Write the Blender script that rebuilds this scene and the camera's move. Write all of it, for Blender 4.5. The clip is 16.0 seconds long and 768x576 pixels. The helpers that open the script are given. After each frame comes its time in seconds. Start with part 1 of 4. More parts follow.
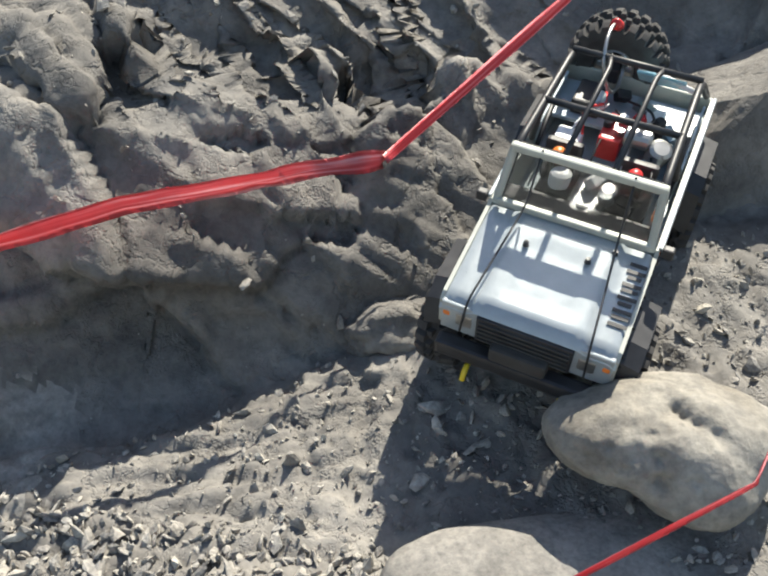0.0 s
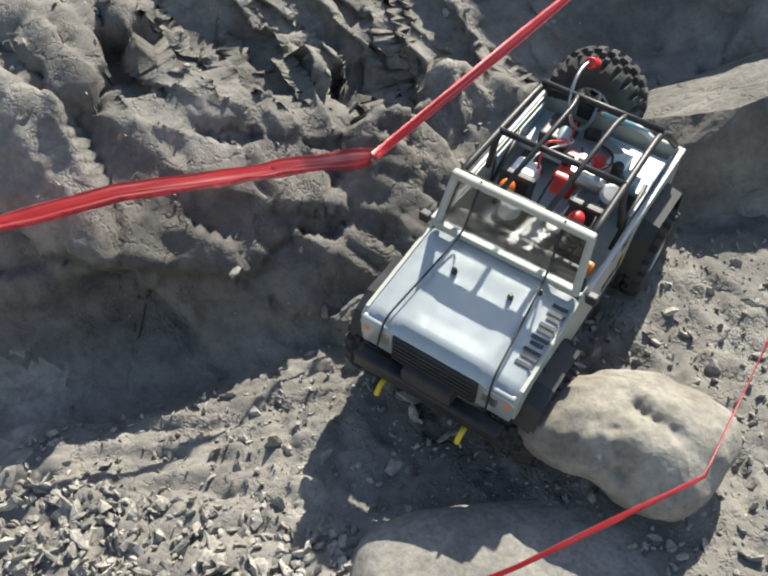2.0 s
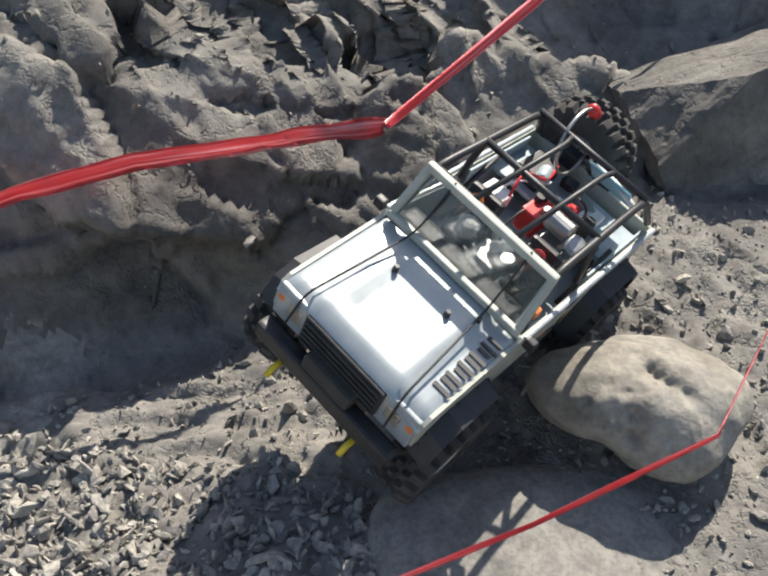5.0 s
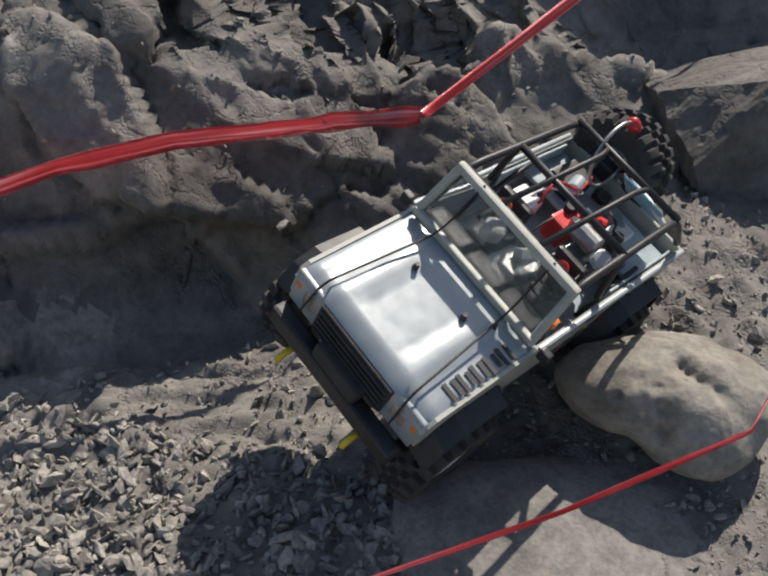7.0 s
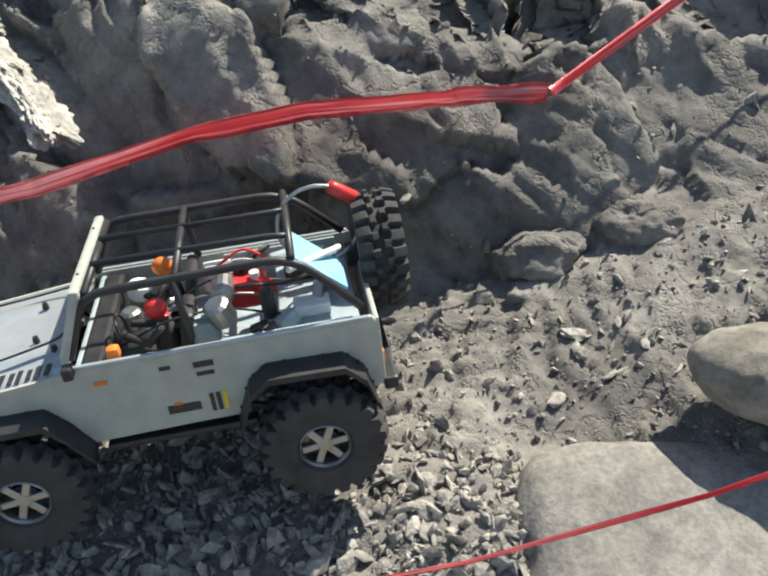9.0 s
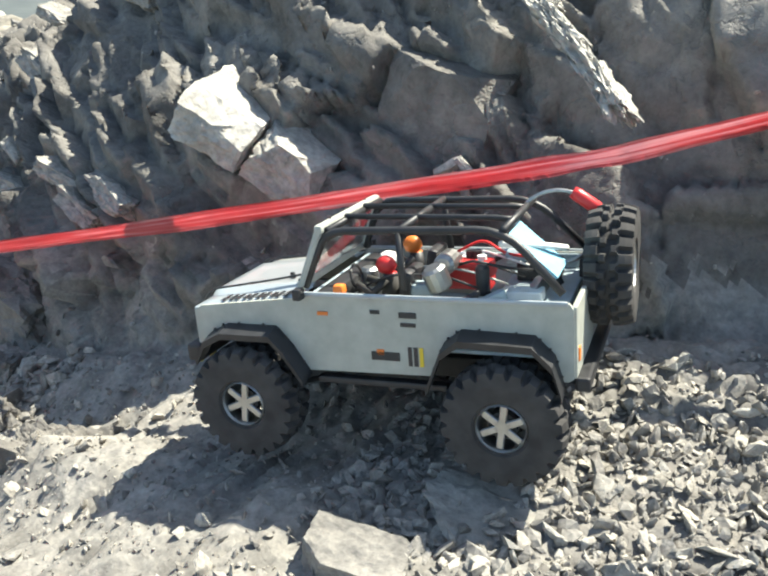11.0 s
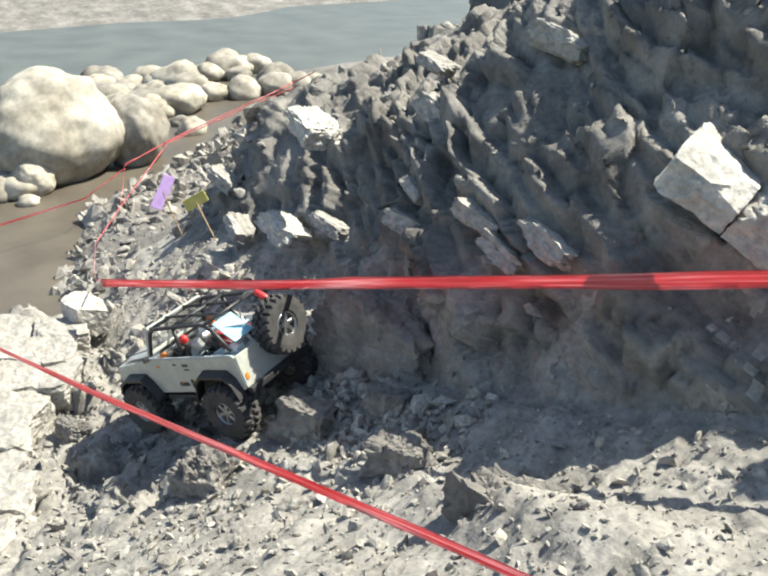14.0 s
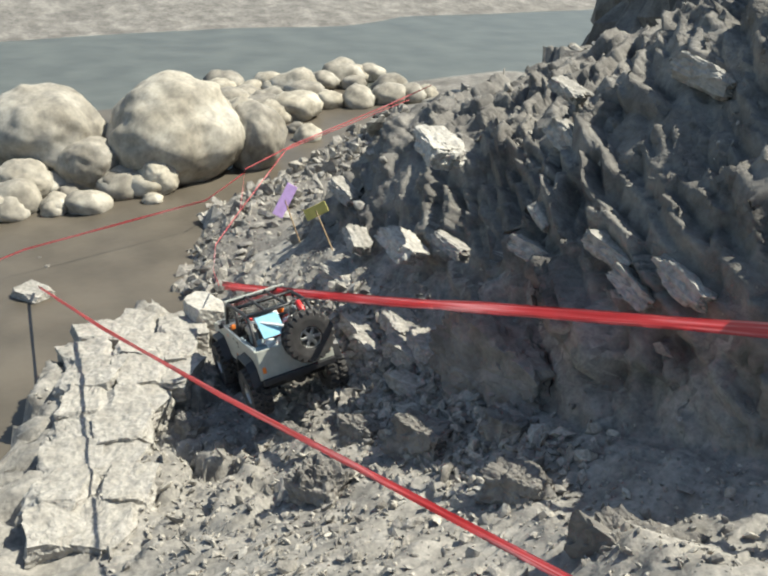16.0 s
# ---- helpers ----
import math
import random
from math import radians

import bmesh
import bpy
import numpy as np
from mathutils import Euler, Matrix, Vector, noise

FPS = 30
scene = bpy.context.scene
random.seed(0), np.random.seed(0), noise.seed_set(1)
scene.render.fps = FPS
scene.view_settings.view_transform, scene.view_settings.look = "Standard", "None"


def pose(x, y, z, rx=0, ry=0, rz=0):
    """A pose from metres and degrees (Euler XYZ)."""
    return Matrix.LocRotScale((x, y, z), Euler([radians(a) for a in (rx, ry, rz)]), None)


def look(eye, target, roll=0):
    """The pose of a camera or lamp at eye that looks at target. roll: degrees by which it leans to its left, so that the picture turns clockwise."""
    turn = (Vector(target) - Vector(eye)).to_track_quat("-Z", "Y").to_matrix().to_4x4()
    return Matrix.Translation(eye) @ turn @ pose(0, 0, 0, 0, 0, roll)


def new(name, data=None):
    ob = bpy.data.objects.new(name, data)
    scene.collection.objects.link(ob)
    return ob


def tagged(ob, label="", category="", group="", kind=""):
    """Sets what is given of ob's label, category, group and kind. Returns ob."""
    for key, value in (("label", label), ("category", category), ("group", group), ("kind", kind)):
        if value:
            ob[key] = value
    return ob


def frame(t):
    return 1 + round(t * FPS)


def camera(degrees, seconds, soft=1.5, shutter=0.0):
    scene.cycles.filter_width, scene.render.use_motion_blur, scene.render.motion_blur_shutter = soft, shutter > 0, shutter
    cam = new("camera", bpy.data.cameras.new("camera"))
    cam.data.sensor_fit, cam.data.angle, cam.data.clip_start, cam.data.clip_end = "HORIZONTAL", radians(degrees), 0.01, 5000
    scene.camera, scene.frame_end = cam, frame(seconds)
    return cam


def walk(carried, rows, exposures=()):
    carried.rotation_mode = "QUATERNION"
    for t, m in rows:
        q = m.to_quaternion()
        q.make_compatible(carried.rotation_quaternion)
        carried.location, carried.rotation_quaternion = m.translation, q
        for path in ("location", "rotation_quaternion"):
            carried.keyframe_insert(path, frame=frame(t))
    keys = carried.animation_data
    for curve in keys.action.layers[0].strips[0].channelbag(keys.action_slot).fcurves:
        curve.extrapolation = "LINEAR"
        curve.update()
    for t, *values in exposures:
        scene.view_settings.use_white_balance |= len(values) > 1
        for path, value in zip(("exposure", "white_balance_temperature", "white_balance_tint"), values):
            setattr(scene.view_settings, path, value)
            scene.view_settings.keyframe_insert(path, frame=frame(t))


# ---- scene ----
cam = camera(50.5, 16.0, 2.3)
PATH = [
    (0.0, (0.0000, 0.0000, 0.8000), (-0.4257, 1.6111, -0.3060), -0.60),
    (0.5, (0.0041, -0.0130, 0.8184), (-0.4240, 1.6111, -0.2675), 0.10),
    (1.0, (-0.0041, -0.0282, 0.8162), (-0.4135, 1.5861, -0.2913), 1.96),
    (1.5, (-0.0070, -0.0326, 0.8199), (-0.4005, 1.5810, -0.2943), 2.37),
    (2.0, (0.0088, -0.0312, 0.8269), (-0.3757, 1.5754, -0.3005), 2.28),
    (2.5, (0.0081, -0.0347, 0.8318), (-0.3673, 1.5498, -0.3295), 2.21),
    (3.0, (0.0097, -0.0401, 0.8231), (-0.3893, 1.5352, -0.3427), 1.62),
    (5.3, (0.0040, -0.0469, 0.8192), (-0.3905, 1.5245, -0.3535), 1.63),
    (5.5, (-0.0018, -0.0489, 0.8173), (-0.4095, 1.5174, -0.3576), 1.83),
    (6.0, (-0.0049, -0.0525, 0.8191), (-0.4530, 1.5055, -0.3522), 2.06),
    (6.5, (-0.0022, -0.0621, 0.8079), (-0.4482, 1.4948, -0.3657), 2.76),
    (7.0, (-0.0073, -0.0612, 0.8081), (-0.4398, 1.5025, -0.3613), 3.15),
    (7.5, (-0.0067, -0.0619, 0.8056), (-0.4416, 1.5034, -0.3609), 2.78),
    (8.0, (-0.0108, -0.0664, 0.7951), (-0.4704, 1.4967, -0.3649), 2.69),
    (8.5, (-0.0203, -0.0690, 0.7973), (-0.4862, 1.4873, -0.3693), 3.14),
    (9.0, (-0.0716, -0.0932, 0.7917), (-0.6404, 1.4037, -0.4064), 2.19),
    (9.5, (-0.2353, -0.1570, 0.6694), (-0.9580, 1.3987, -0.3588), 0.13),
    (9.8, (-0.2522, -0.1534, 0.6669), (-1.1700, 1.2659, -0.4023), -1.21),
    (10.0, (-0.2721, -0.1537, 0.6614), (-1.2755, 1.2221, -0.3877), -2.84),
    (10.2, (-0.2797, -0.1622, 0.6658), (-1.3694, 1.1539, -0.3736), -3.14),
    (12.3, (-0.6405, -0.4741, 0.5856), (-1.6914, 0.9395, -0.3617), 3.39),
    (12.5, (-0.6445, -0.4768, 0.5837), (-1.7203, 0.9309, -0.3442), 3.21),
    (13.0, (-0.6757, -0.4943, 0.5963), (-1.8419, 0.8406, -0.3301), 1.84),
    (13.5, (-0.7079, -0.5338, 0.6056), (-2.0224, 0.6772, -0.2920), 2.21),
    (14.0, (-0.7410, -0.5674, 0.6162), (-2.1489, 0.5397, -0.2739), 0.31),
    (14.5, (-0.7558, -0.5835, 0.6286), (-2.1961, 0.4863, -0.2553), -0.00),
    (15.0, (-0.7647, -0.6026, 0.6384), (-2.2504, 0.4108, -0.2366), 1.07),
    (15.5, (-0.7724, -0.6176, 0.6443), (-2.2990, 0.3245, -0.2401), 1.12),
    (16.0, (-0.7734, -0.6224, 0.6493), (-2.3132, 0.3053, -0.2275), 1.00),
]
walk(cam, [(t, look(eye, target, roll)) for t, eye, target, roll in PATH], [(0.0, 0.95, 6820, 6), (3.0, 0.87, 6820, 5), (5.5, 0.6, 6820, 10), (6.5, 0.2, 6820, 12), (7.5, 0.05, 6820, 10), (8.5, 0.5, 6820, 7), (9.3, 0.85, 6820, 4), (10.0, 1.12, 6820, 3), (12.5, 1.42, 6820, 2), (14.0, 1.15, 6770, 3), (16.0, 0.72, 6820, 3)])

# ---- light ----
SUN_TO = Vector((0.13, 0.585, 0.80)).normalized()
world = bpy.data.worlds.new("world")
scene.world = world
world.use_nodes = True
wn = world.node_tree.nodes
sky = wn.new("ShaderNodeTexSky")
sky.sky_type, sky.sun_disc = "NISHITA", False
sky.sun_elevation = math.asin(SUN_TO.z)
sky.sun_rotation = math.atan2(SUN_TO.x, SUN_TO.y)
wn["Background"].inputs["Strength"].default_value = 0.1
world.node_tree.links.new(sky.outputs["Color"], wn["Background"].inputs["Color"])
sun = new("sun", bpy.data.lights.new("sun", "SUN"))
sun.data.energy, sun.data.angle, sun.data.color = 5.0, radians(0.6), (1.0, 0.95, 0.88)
sun.matrix_world = look(SUN_TO * 20, (0, 0, 0))


# ---- materials ----
def material(name):
    m = bpy.data.materials.new(name)
    m.use_nodes = True
    return m, m.node_tree.nodes, m.node_tree.links, m.node_tree.nodes["Principled BSDF"]


def ramp(nodes, stops):
    r = nodes.new("ShaderNodeValToRGB")
    while len(r.color_ramp.elements) < len(stops):
        r.color_ramp.elements.new(0.5)
    for e, (p, c) in zip(r.color_ramp.elements, stops):
        e.position, e.color = p, (*c, 1)
    return r


def rock_material(name, dark, mid, light, scale=6.0, bump=0.5, fine=90.0, per=None, cracks=0.0):
    """Stone: stains at hand size, grain at millimetres, both as colour and relief."""
    m, n, l, b = material(name)
    tc = n.new("ShaderNodeTexCoord")
    big, grain, mot = (n.new("ShaderNodeTexNoise") for _ in range(3))
    for tex, s, d, r in ((big, scale, 6, 0.62), (grain, fine, 5, 0.7), (mot, scale * 5, 4, 0.6)):
        l.new(tc.outputs["Object"], tex.inputs["Vector"])
        tex.inputs["Scale"].default_value, tex.inputs["Detail"].default_value, tex.inputs["Roughness"].default_value = s, d, r
    cr = ramp(n, [(0.3, dark), (0.5, mid), (0.72, light)])
    l.new(big.outputs["Fac"], cr.inputs["Fac"])
    g = ramp(n, [(0.25, (0.72, 0.72, 0.72)), (0.55, (1, 1, 1)), (0.8, (1.16, 1.14, 1.11))])
    l.new(grain.outputs["Fac"], g.inputs["Fac"])
    g2 = ramp(n, [(0.3, (0.72, 0.72, 0.73)), (0.6, (1.08, 1.07, 1.05))])
    l.new(mot.outputs["Fac"], g2.inputs["Fac"])
    mx = n.new("ShaderNodeMixRGB")
    mx.blend_type = "MULTIPLY"
    mx.inputs[0].default_value = 1
    l.new(cr.outputs["Color"], mx.inputs[1])
    l.new(g.outputs["Color"], mx.inputs[2])
    m2 = n.new("ShaderNodeMixRGB")
    m2.blend_type = "MULTIPLY"
    m2.inputs[0].default_value = 1
    l.new(mx.outputs["Color"], m2.inputs[1])
    l.new(g2.outputs["Color"], m2.inputs[2])
    last = m2
    if per:
        src = n.new("ShaderNodeObjectInfo" if per == "object" else "ShaderNodeNewGeometry")
        pr = ramp(n, [(0.0, (0.7, 0.7, 0.71)), (0.5, (0.95, 0.95, 0.95)), (1.0, (1.25, 1.23, 1.18))])
        l.new(src.outputs["Random" if per == "object" else "Random Per Island"], pr.inputs["Fac"])
        m3 = n.new("ShaderNodeMixRGB")
        m3.blend_type = "MULTIPLY"
        m3.inputs[0].default_value = 1
        l.new(last.outputs["Color"], m3.inputs[1])
        l.new(pr.outputs["Color"], m3.inputs[2])
        last = m3
    l.new(last.outputs["Color"], b.inputs["Base Color"])
    b.inputs["Roughness"].default_value = 0.86
    b.inputs["Specular IOR Level"].default_value = 0.3
    bp, bp2 = n.new("ShaderNodeBump"), n.new("ShaderNodeBump")
    bp.inputs["Strength"].default_value, bp.inputs["Distance"].default_value = bump, 0.004
    bp2.inputs["Strength"].default_value, bp2.inputs["Distance"].default_value = bump, 0.005
    l.new(grain.outputs["Fac"], bp.inputs["Height"])
    l.new(mot.outputs["Fac"], bp2.inputs["Height"])
    l.new(bp2.outputs["Normal"], bp.inputs["Normal"])
    out = bp
    for size, deep in ((9.0, 0.012), (23.0, 0.004)) if cracks else ():
        # open joints between angular pieces
        warp = n.new("ShaderNodeVectorMath")
        warp.operation = "MULTIPLY_ADD"
        warp.inputs[1].default_value = (0.1, 0.1, 0.1)
        l.new(mot.outputs["Color"], warp.inputs[0])
        l.new(tc.outputs["Object"], warp.inputs[2])
        vor = n.new("ShaderNodeTexVoronoi")
        vor.feature = "DISTANCE_TO_EDGE"
        vor.inputs["Scale"].default_value = size
        l.new(warp.outputs["Vector"], vor.inputs["Vector"])
        gap = n.new("ShaderNodeMapRange")
        gap.inputs["From Max"].default_value = 0.05
        l.new(vor.outputs["Distance"], gap.inputs["Value"])
        bc = n.new("ShaderNodeBump")
        bc.inputs["Strength"].default_value, bc.inputs["Distance"].default_value = cracks, deep
        l.new(gap.outputs["Result"], bc.inputs["Height"])
        l.new(out.outputs["Normal"], bc.inputs["Normal"])
        out = bc
    l.new(out.outputs["Normal"], b.inputs["Normal"])
    return m


def paint(name, color, rough=0.4, metal=0.0, coat=0.0, speck=0.12, scale=60.0, bump=0.05):
    """Painted, moulded or bare surface with faint dust and wear."""
    m, n, l, b = material(name)
    tc, t = n.new("ShaderNodeTexCoord"), n.new("ShaderNodeTexNoise")
    l.new(tc.outputs["Object"], t.inputs["Vector"])
    t.inputs["Scale"].default_value, t.inputs["Detail"].default_value = scale, 6
    r = ramp(n, [(0.3, tuple(c * (1 - speck) for c in color)), (0.7, tuple(min(1, c * (1 + speck) + 0.01) for c in color))])
    l.new(t.outputs["Fac"], r.inputs["Fac"])
    l.new(r.outputs["Color"], b.inputs["Base Color"])
    rr = n.new("ShaderNodeMapRange")
    rr.inputs["To Min"].default_value, rr.inputs["To Max"].default_value = max(0.02, rough - 0.08), min(1, rough + 0.12)
    l.new(t.outputs["Fac"], rr.inputs["Value"])
    l.new(rr.outputs["Result"], b.inputs["Roughness"])
    b.inputs["Metallic"].default_value, b.inputs["Coat Weight"].default_value = metal, coat
    bp = n.new("ShaderNodeBump")
    bp.inputs["Strength"].default_value, bp.inputs["Distance"].default_value = bump, 0.001
    l.new(t.outputs["Fac"], bp.inputs["Height"])
    l.new(bp.outputs["Normal"], b.inputs["Normal"])
    return m


ROCK = rock_material("grey_rock", (0.115, 0.108, 0.1), (0.19, 0.18, 0.165), (0.3, 0.285, 0.26), 5.0, 0.5, cracks=0.35)
GRAVEL = rock_material("gravel_stone", (0.19, 0.18, 0.165), (0.335, 0.318, 0.29), (0.48, 0.46, 0.42), 30.0, 0.4, 200.0, per="island")
# PALE also carries sunlight as colour on wall slabs, edge and caps
PALE = rock_material("pale_and_sunlit_rock", (0.33, 0.315, 0.285), (0.46, 0.44, 0.4), (0.54, 0.52, 0.48), 12.0, 0.5, 110.0)
BOULDER = rock_material("pale_boulder", (0.19, 0.17, 0.137), (0.28, 0.262, 0.228), (0.36, 0.342, 0.305), 9.0, 0.35, 140.0)
DUST = rock_material("pale_stone_dust", (0.17, 0.162, 0.147), (0.26, 0.248, 0.226), (0.36, 0.344, 0.315), 14.0, 0.5, 120.0)
# BEDROCK also stands in for sunlight on most wall caps
BEDROCK = rock_material("jointed_and_sunlit_bedrock", (0.24, 0.225, 0.2), (0.34, 0.325, 0.295), (0.42, 0.4, 0.37), 12.0, 0.5, 110.0)
SLAB = rock_material("grey_slab", (0.16, 0.152, 0.14), (0.25, 0.238, 0.218), (0.33, 0.312, 0.288), 8.0, 0.3, 160.0)
RIVER_STONE = rock_material("river_stone", (0.2, 0.18, 0.145), (0.36, 0.335, 0.285), (0.5, 0.48, 0.43), 3.0, 0.25, 40.0, per="object")


# ---- ground ----
def hash3(i, j, k, n):
    v = np.sin(i * 127.1 + j * 311.7 + k * 74.7 + n * 53.3) * 43758.5453
    return v - np.floor(v)


def blocks(p, size, seed, tilt):
    """Angular rock: each random cell is a slightly tilted facet of its own height. Returns height and nearness to a joint."""
    q = p / size
    base = np.floor(q)
    d1, d2 = np.full(len(p), 9.0), np.full(len(p), 9.0)
    best = np.zeros((len(p), 6))
    for dx in (-1, 0, 1):
        for dy in (-1, 0, 1):
            for dz in (-1, 0, 1):
                c = base + (dx, dy, dz)
                f = [hash3(c[:, 0], c[:, 1], c[:, 2], seed + m) for m in range(3)]
                off = q - (c + np.stack(f, 1))
                d = np.abs(off).sum(1) * 0.45 + np.sqrt((off * off).sum(1)) * 0.55
                near = d < d1
                d2 = np.where(near, d1, np.minimum(d2, d))
                best[near, :3], best[near, 3:] = off[near], c[near]
                d1 = np.where(near, d, d1)
    c = best[:, 3:]
    r = [hash3(c[:, 0], c[:, 1], c[:, 2], seed + 10 + m) - 0.5 for m in range(4)]
    h = r[0] * 1.3 + tilt * (best[:, 0] * r[1] + best[:, 1] * r[2] + best[:, 2] * r[3]) * 2
    return h, np.clip((d2 - d1) / 0.07, 0, 1)


def value_noise(p, size, seed):
    q = p / size
    b = np.floor(q)
    f = q - b
    f = f * f * (3 - 2 * f)
    out = np.zeros(len(p))
    for dx in (0, 1):
        for dy in (0, 1):
            for dz in (0, 1):
                w = np.abs(1 - dx - f[:, 0]) * np.abs(1 - dy - f[:, 1]) * np.abs(1 - dz - f[:, 2])
                out += w * hash3(b[:, 0] + dx, b[:, 1] + dy, b[:, 2] + dz, seed)
    return out - 0.5


def step(a, b, v):
    t = np.clip((v - a) / (b - a), 0, 1)
    return t * t * (3 - 2 * t)


# profile of the gully along x (falling from +x to -x): floor height, foot and crest of the rock wall
SX = (-9, -4.4, -3.4, -3, -2.45, -2.2, -2.05, -2, -1.6, -1.4, -1.1, -0.85, -0.65, -0.47, -0.26, -0.1, 0.1, 0.6)
FLOOR = (-0.95, -0.9, -0.72, -0.64, -0.57, -0.51, -0.455, -0.4, -0.25, -0.175, -0.06, 0.02, 0.055, 0.08, 0.11, 0.13, 0.16, 0.2)
FOOT = (2.6, 1.2, 0.6, 0.44, 0.5, 0.47, 0.4, 0.33, 0.3, 0.33, 0.43, 0.48, 0.56, 0.62, 0.77, 0.86, 1, 1.06)
FOOT_Z = (-0.9, -0.8, -0.5, -0.38, -0.27, -0.25, -0.27, -0.3, -0.2, -0.12, -0.02, 0.05, 0.09, 0.11, 0.16, 0.23, 0.29, 0.32)
CREST = (3.6, 2.2, 1.1, 0.74, 0.74, 0.7, 0.55, 0.45, 0.43, 0.47, 0.68, 0.72, 0.76, 0.8, 0.93, 1.06, 1.14, 1.2)
CREST_Z = (-0.8, -0.65, -0.25, -0.03, 0.09, 0.07, 0.06, 0.05, 0.11, 0.17, 0.34, 0.38, 0.44, 0.43, 0.385, 0.37, 0.36, 0.38)
NEAR = (-0.2, -0.2, -0.1, -0.05, 0, 0.03, 0.045, 0.05, 0.08, 0.12, 0.16, 0.2, 0.22, 0.28, 0.4, 0.42, 0.44, 0.44)
NEAR_FALL = (0.02, 0.02, 0.02, 0.02, 0.1, 0.17, 0.21, 0.22, 0.1, 0.02, -0.03, 0, 0.05, 0.15, 0.15, 0.15, 0.15, 0.15)
WATER_Z = -0.66
BANK_Y, BANK_X = (0.1, 0.3, 0.47, 1.0, 1.5, 2.2), (-3.4, -3.78, -4.15, -4.45, -4.9, -5.4)


def ground_base(x, y):
    fl, ft, fz, ct, cz, ne, nf = (np.interp(x, SX, v) for v in (FLOOR, FOOT, FOOT_Z, CREST, CREST_Z, NEAR, NEAR_FALL))
    mix = np.clip((x + 2.0) / 0.4, 0, 1)
    z = np.where(y < ft, fl + (fz - fl) * (mix * step(ne, ft, y) ** 1.3 + (1 - mix) * np.clip((y - ne) / (ft - ne), 0, 1)), 0)
    u = np.clip((y - ft) / (ct - ft), 0, 1)
    z = np.where(y >= ft, fz + (cz - fz) * u ** 0.85, z)
    z = z + np.where(y > ct, np.minimum(y - ct, 0.6) * np.interp(x, (-4.4, -3.4, -3.0, -2.45, -2.0, -1.6, -1.0, -0.75), (0.0, 0.22, 0.25, 0.35, 0.9, 1.1, 1.15, 0.45)), 0)
    z = z - np.clip(ne - y, 0, 0.5) * nf
    # slanting beds on the ledge, each with a steep front
    for period, rise, slant, wave in ((0.13, 0.032, 0.45, 9.0), (0.047, 0.014, 0.36, 23.0)):
        bed = (y + slant * x + 0.25 * period * np.sin(x * wave) + 0.2 * period * np.sin(x * wave * 2.7 + y * 9)) / period
        bed = bed - np.floor(bed)
        z = z + rise * (step(0, 0.3, bed) - bed) * step(-0.02, 0.06, y - ct) * step(-1.9, -1.3, x) * step(0.1, -0.1, x)
    # thin flaking beds on the floor below the ledge
    for period, rise, slant, wave in ((0.058, 0.012, -0.25, 6.0), (0.024, 0.006, -0.32, 11.0)):
        bed = (y + slant * x + 0.3 * period * np.sin(x * wave) + 0.25 * period * np.sin(x * wave * 2.3 + y * 31)) / period
        bed = bed - np.floor(bed)
        z = z + rise * (step(0, 0.25, bed) - bed) * step(-0.75, -0.6, x) * step(-0.12, -0.24, x) * step(0.4, 0.46, y) * step(0.03, -0.05, y - ft)
    # hump on the near side of the track
    z = z + 0.05 * np.exp(-((x + 1.27) / 0.2) ** 2 - ((y - 0.07) / 0.07) ** 2)
    # bedrock platform beside the pool, with a broken edge
    edge = -3.02 - 0.62 * np.clip(-y - 0.2, -1, 3) * -1.55 + 0.05 * np.sin(y * 19) + 0.04 * np.sin(y * 7 + 1)
    plat = -0.525 + 0.03 * np.sin(x * 3)
    low = step(0.1, -0.1, y) * step(-1.7, -2.1, x)
    z = z * (1 - low) + np.maximum(z, plat) * low
    z = np.where((x < edge) & (y < 0.14), -0.72, z)
    # rubble bank between the silt and the wall
    rise = x - np.interp(y, BANK_Y, BANK_X)
    z = np.where((y > 0.1) & (rise > -0.1), np.maximum(z, -0.665 + 0.3 * np.clip(rise, -0.1, 0.12) + 0.14 * np.clip(rise - 0.12, 0, 1.2)), z)
    # upper dark bank behind the ledge
    z = z + 0.42 * step(1.3, 1.7, y + 0.1 * np.sin(x * 3)) * step(-2.2, -1.0, x)
    z = z + 1.4 * step(1.5, 5, y) * step(-4.5, -1.5, x)
    # far river bank
    z = np.maximum(z, np.minimum(-0.66 + 0.13 * (-9.2 + 0.05 * y - x), 3.0))
    return np.maximum(z, -1.0)


def axis(parts):
    return np.concatenate([np.linspace(a, b, int(round((b - a) / s)), endpoint=False) for a, b, s in parts])


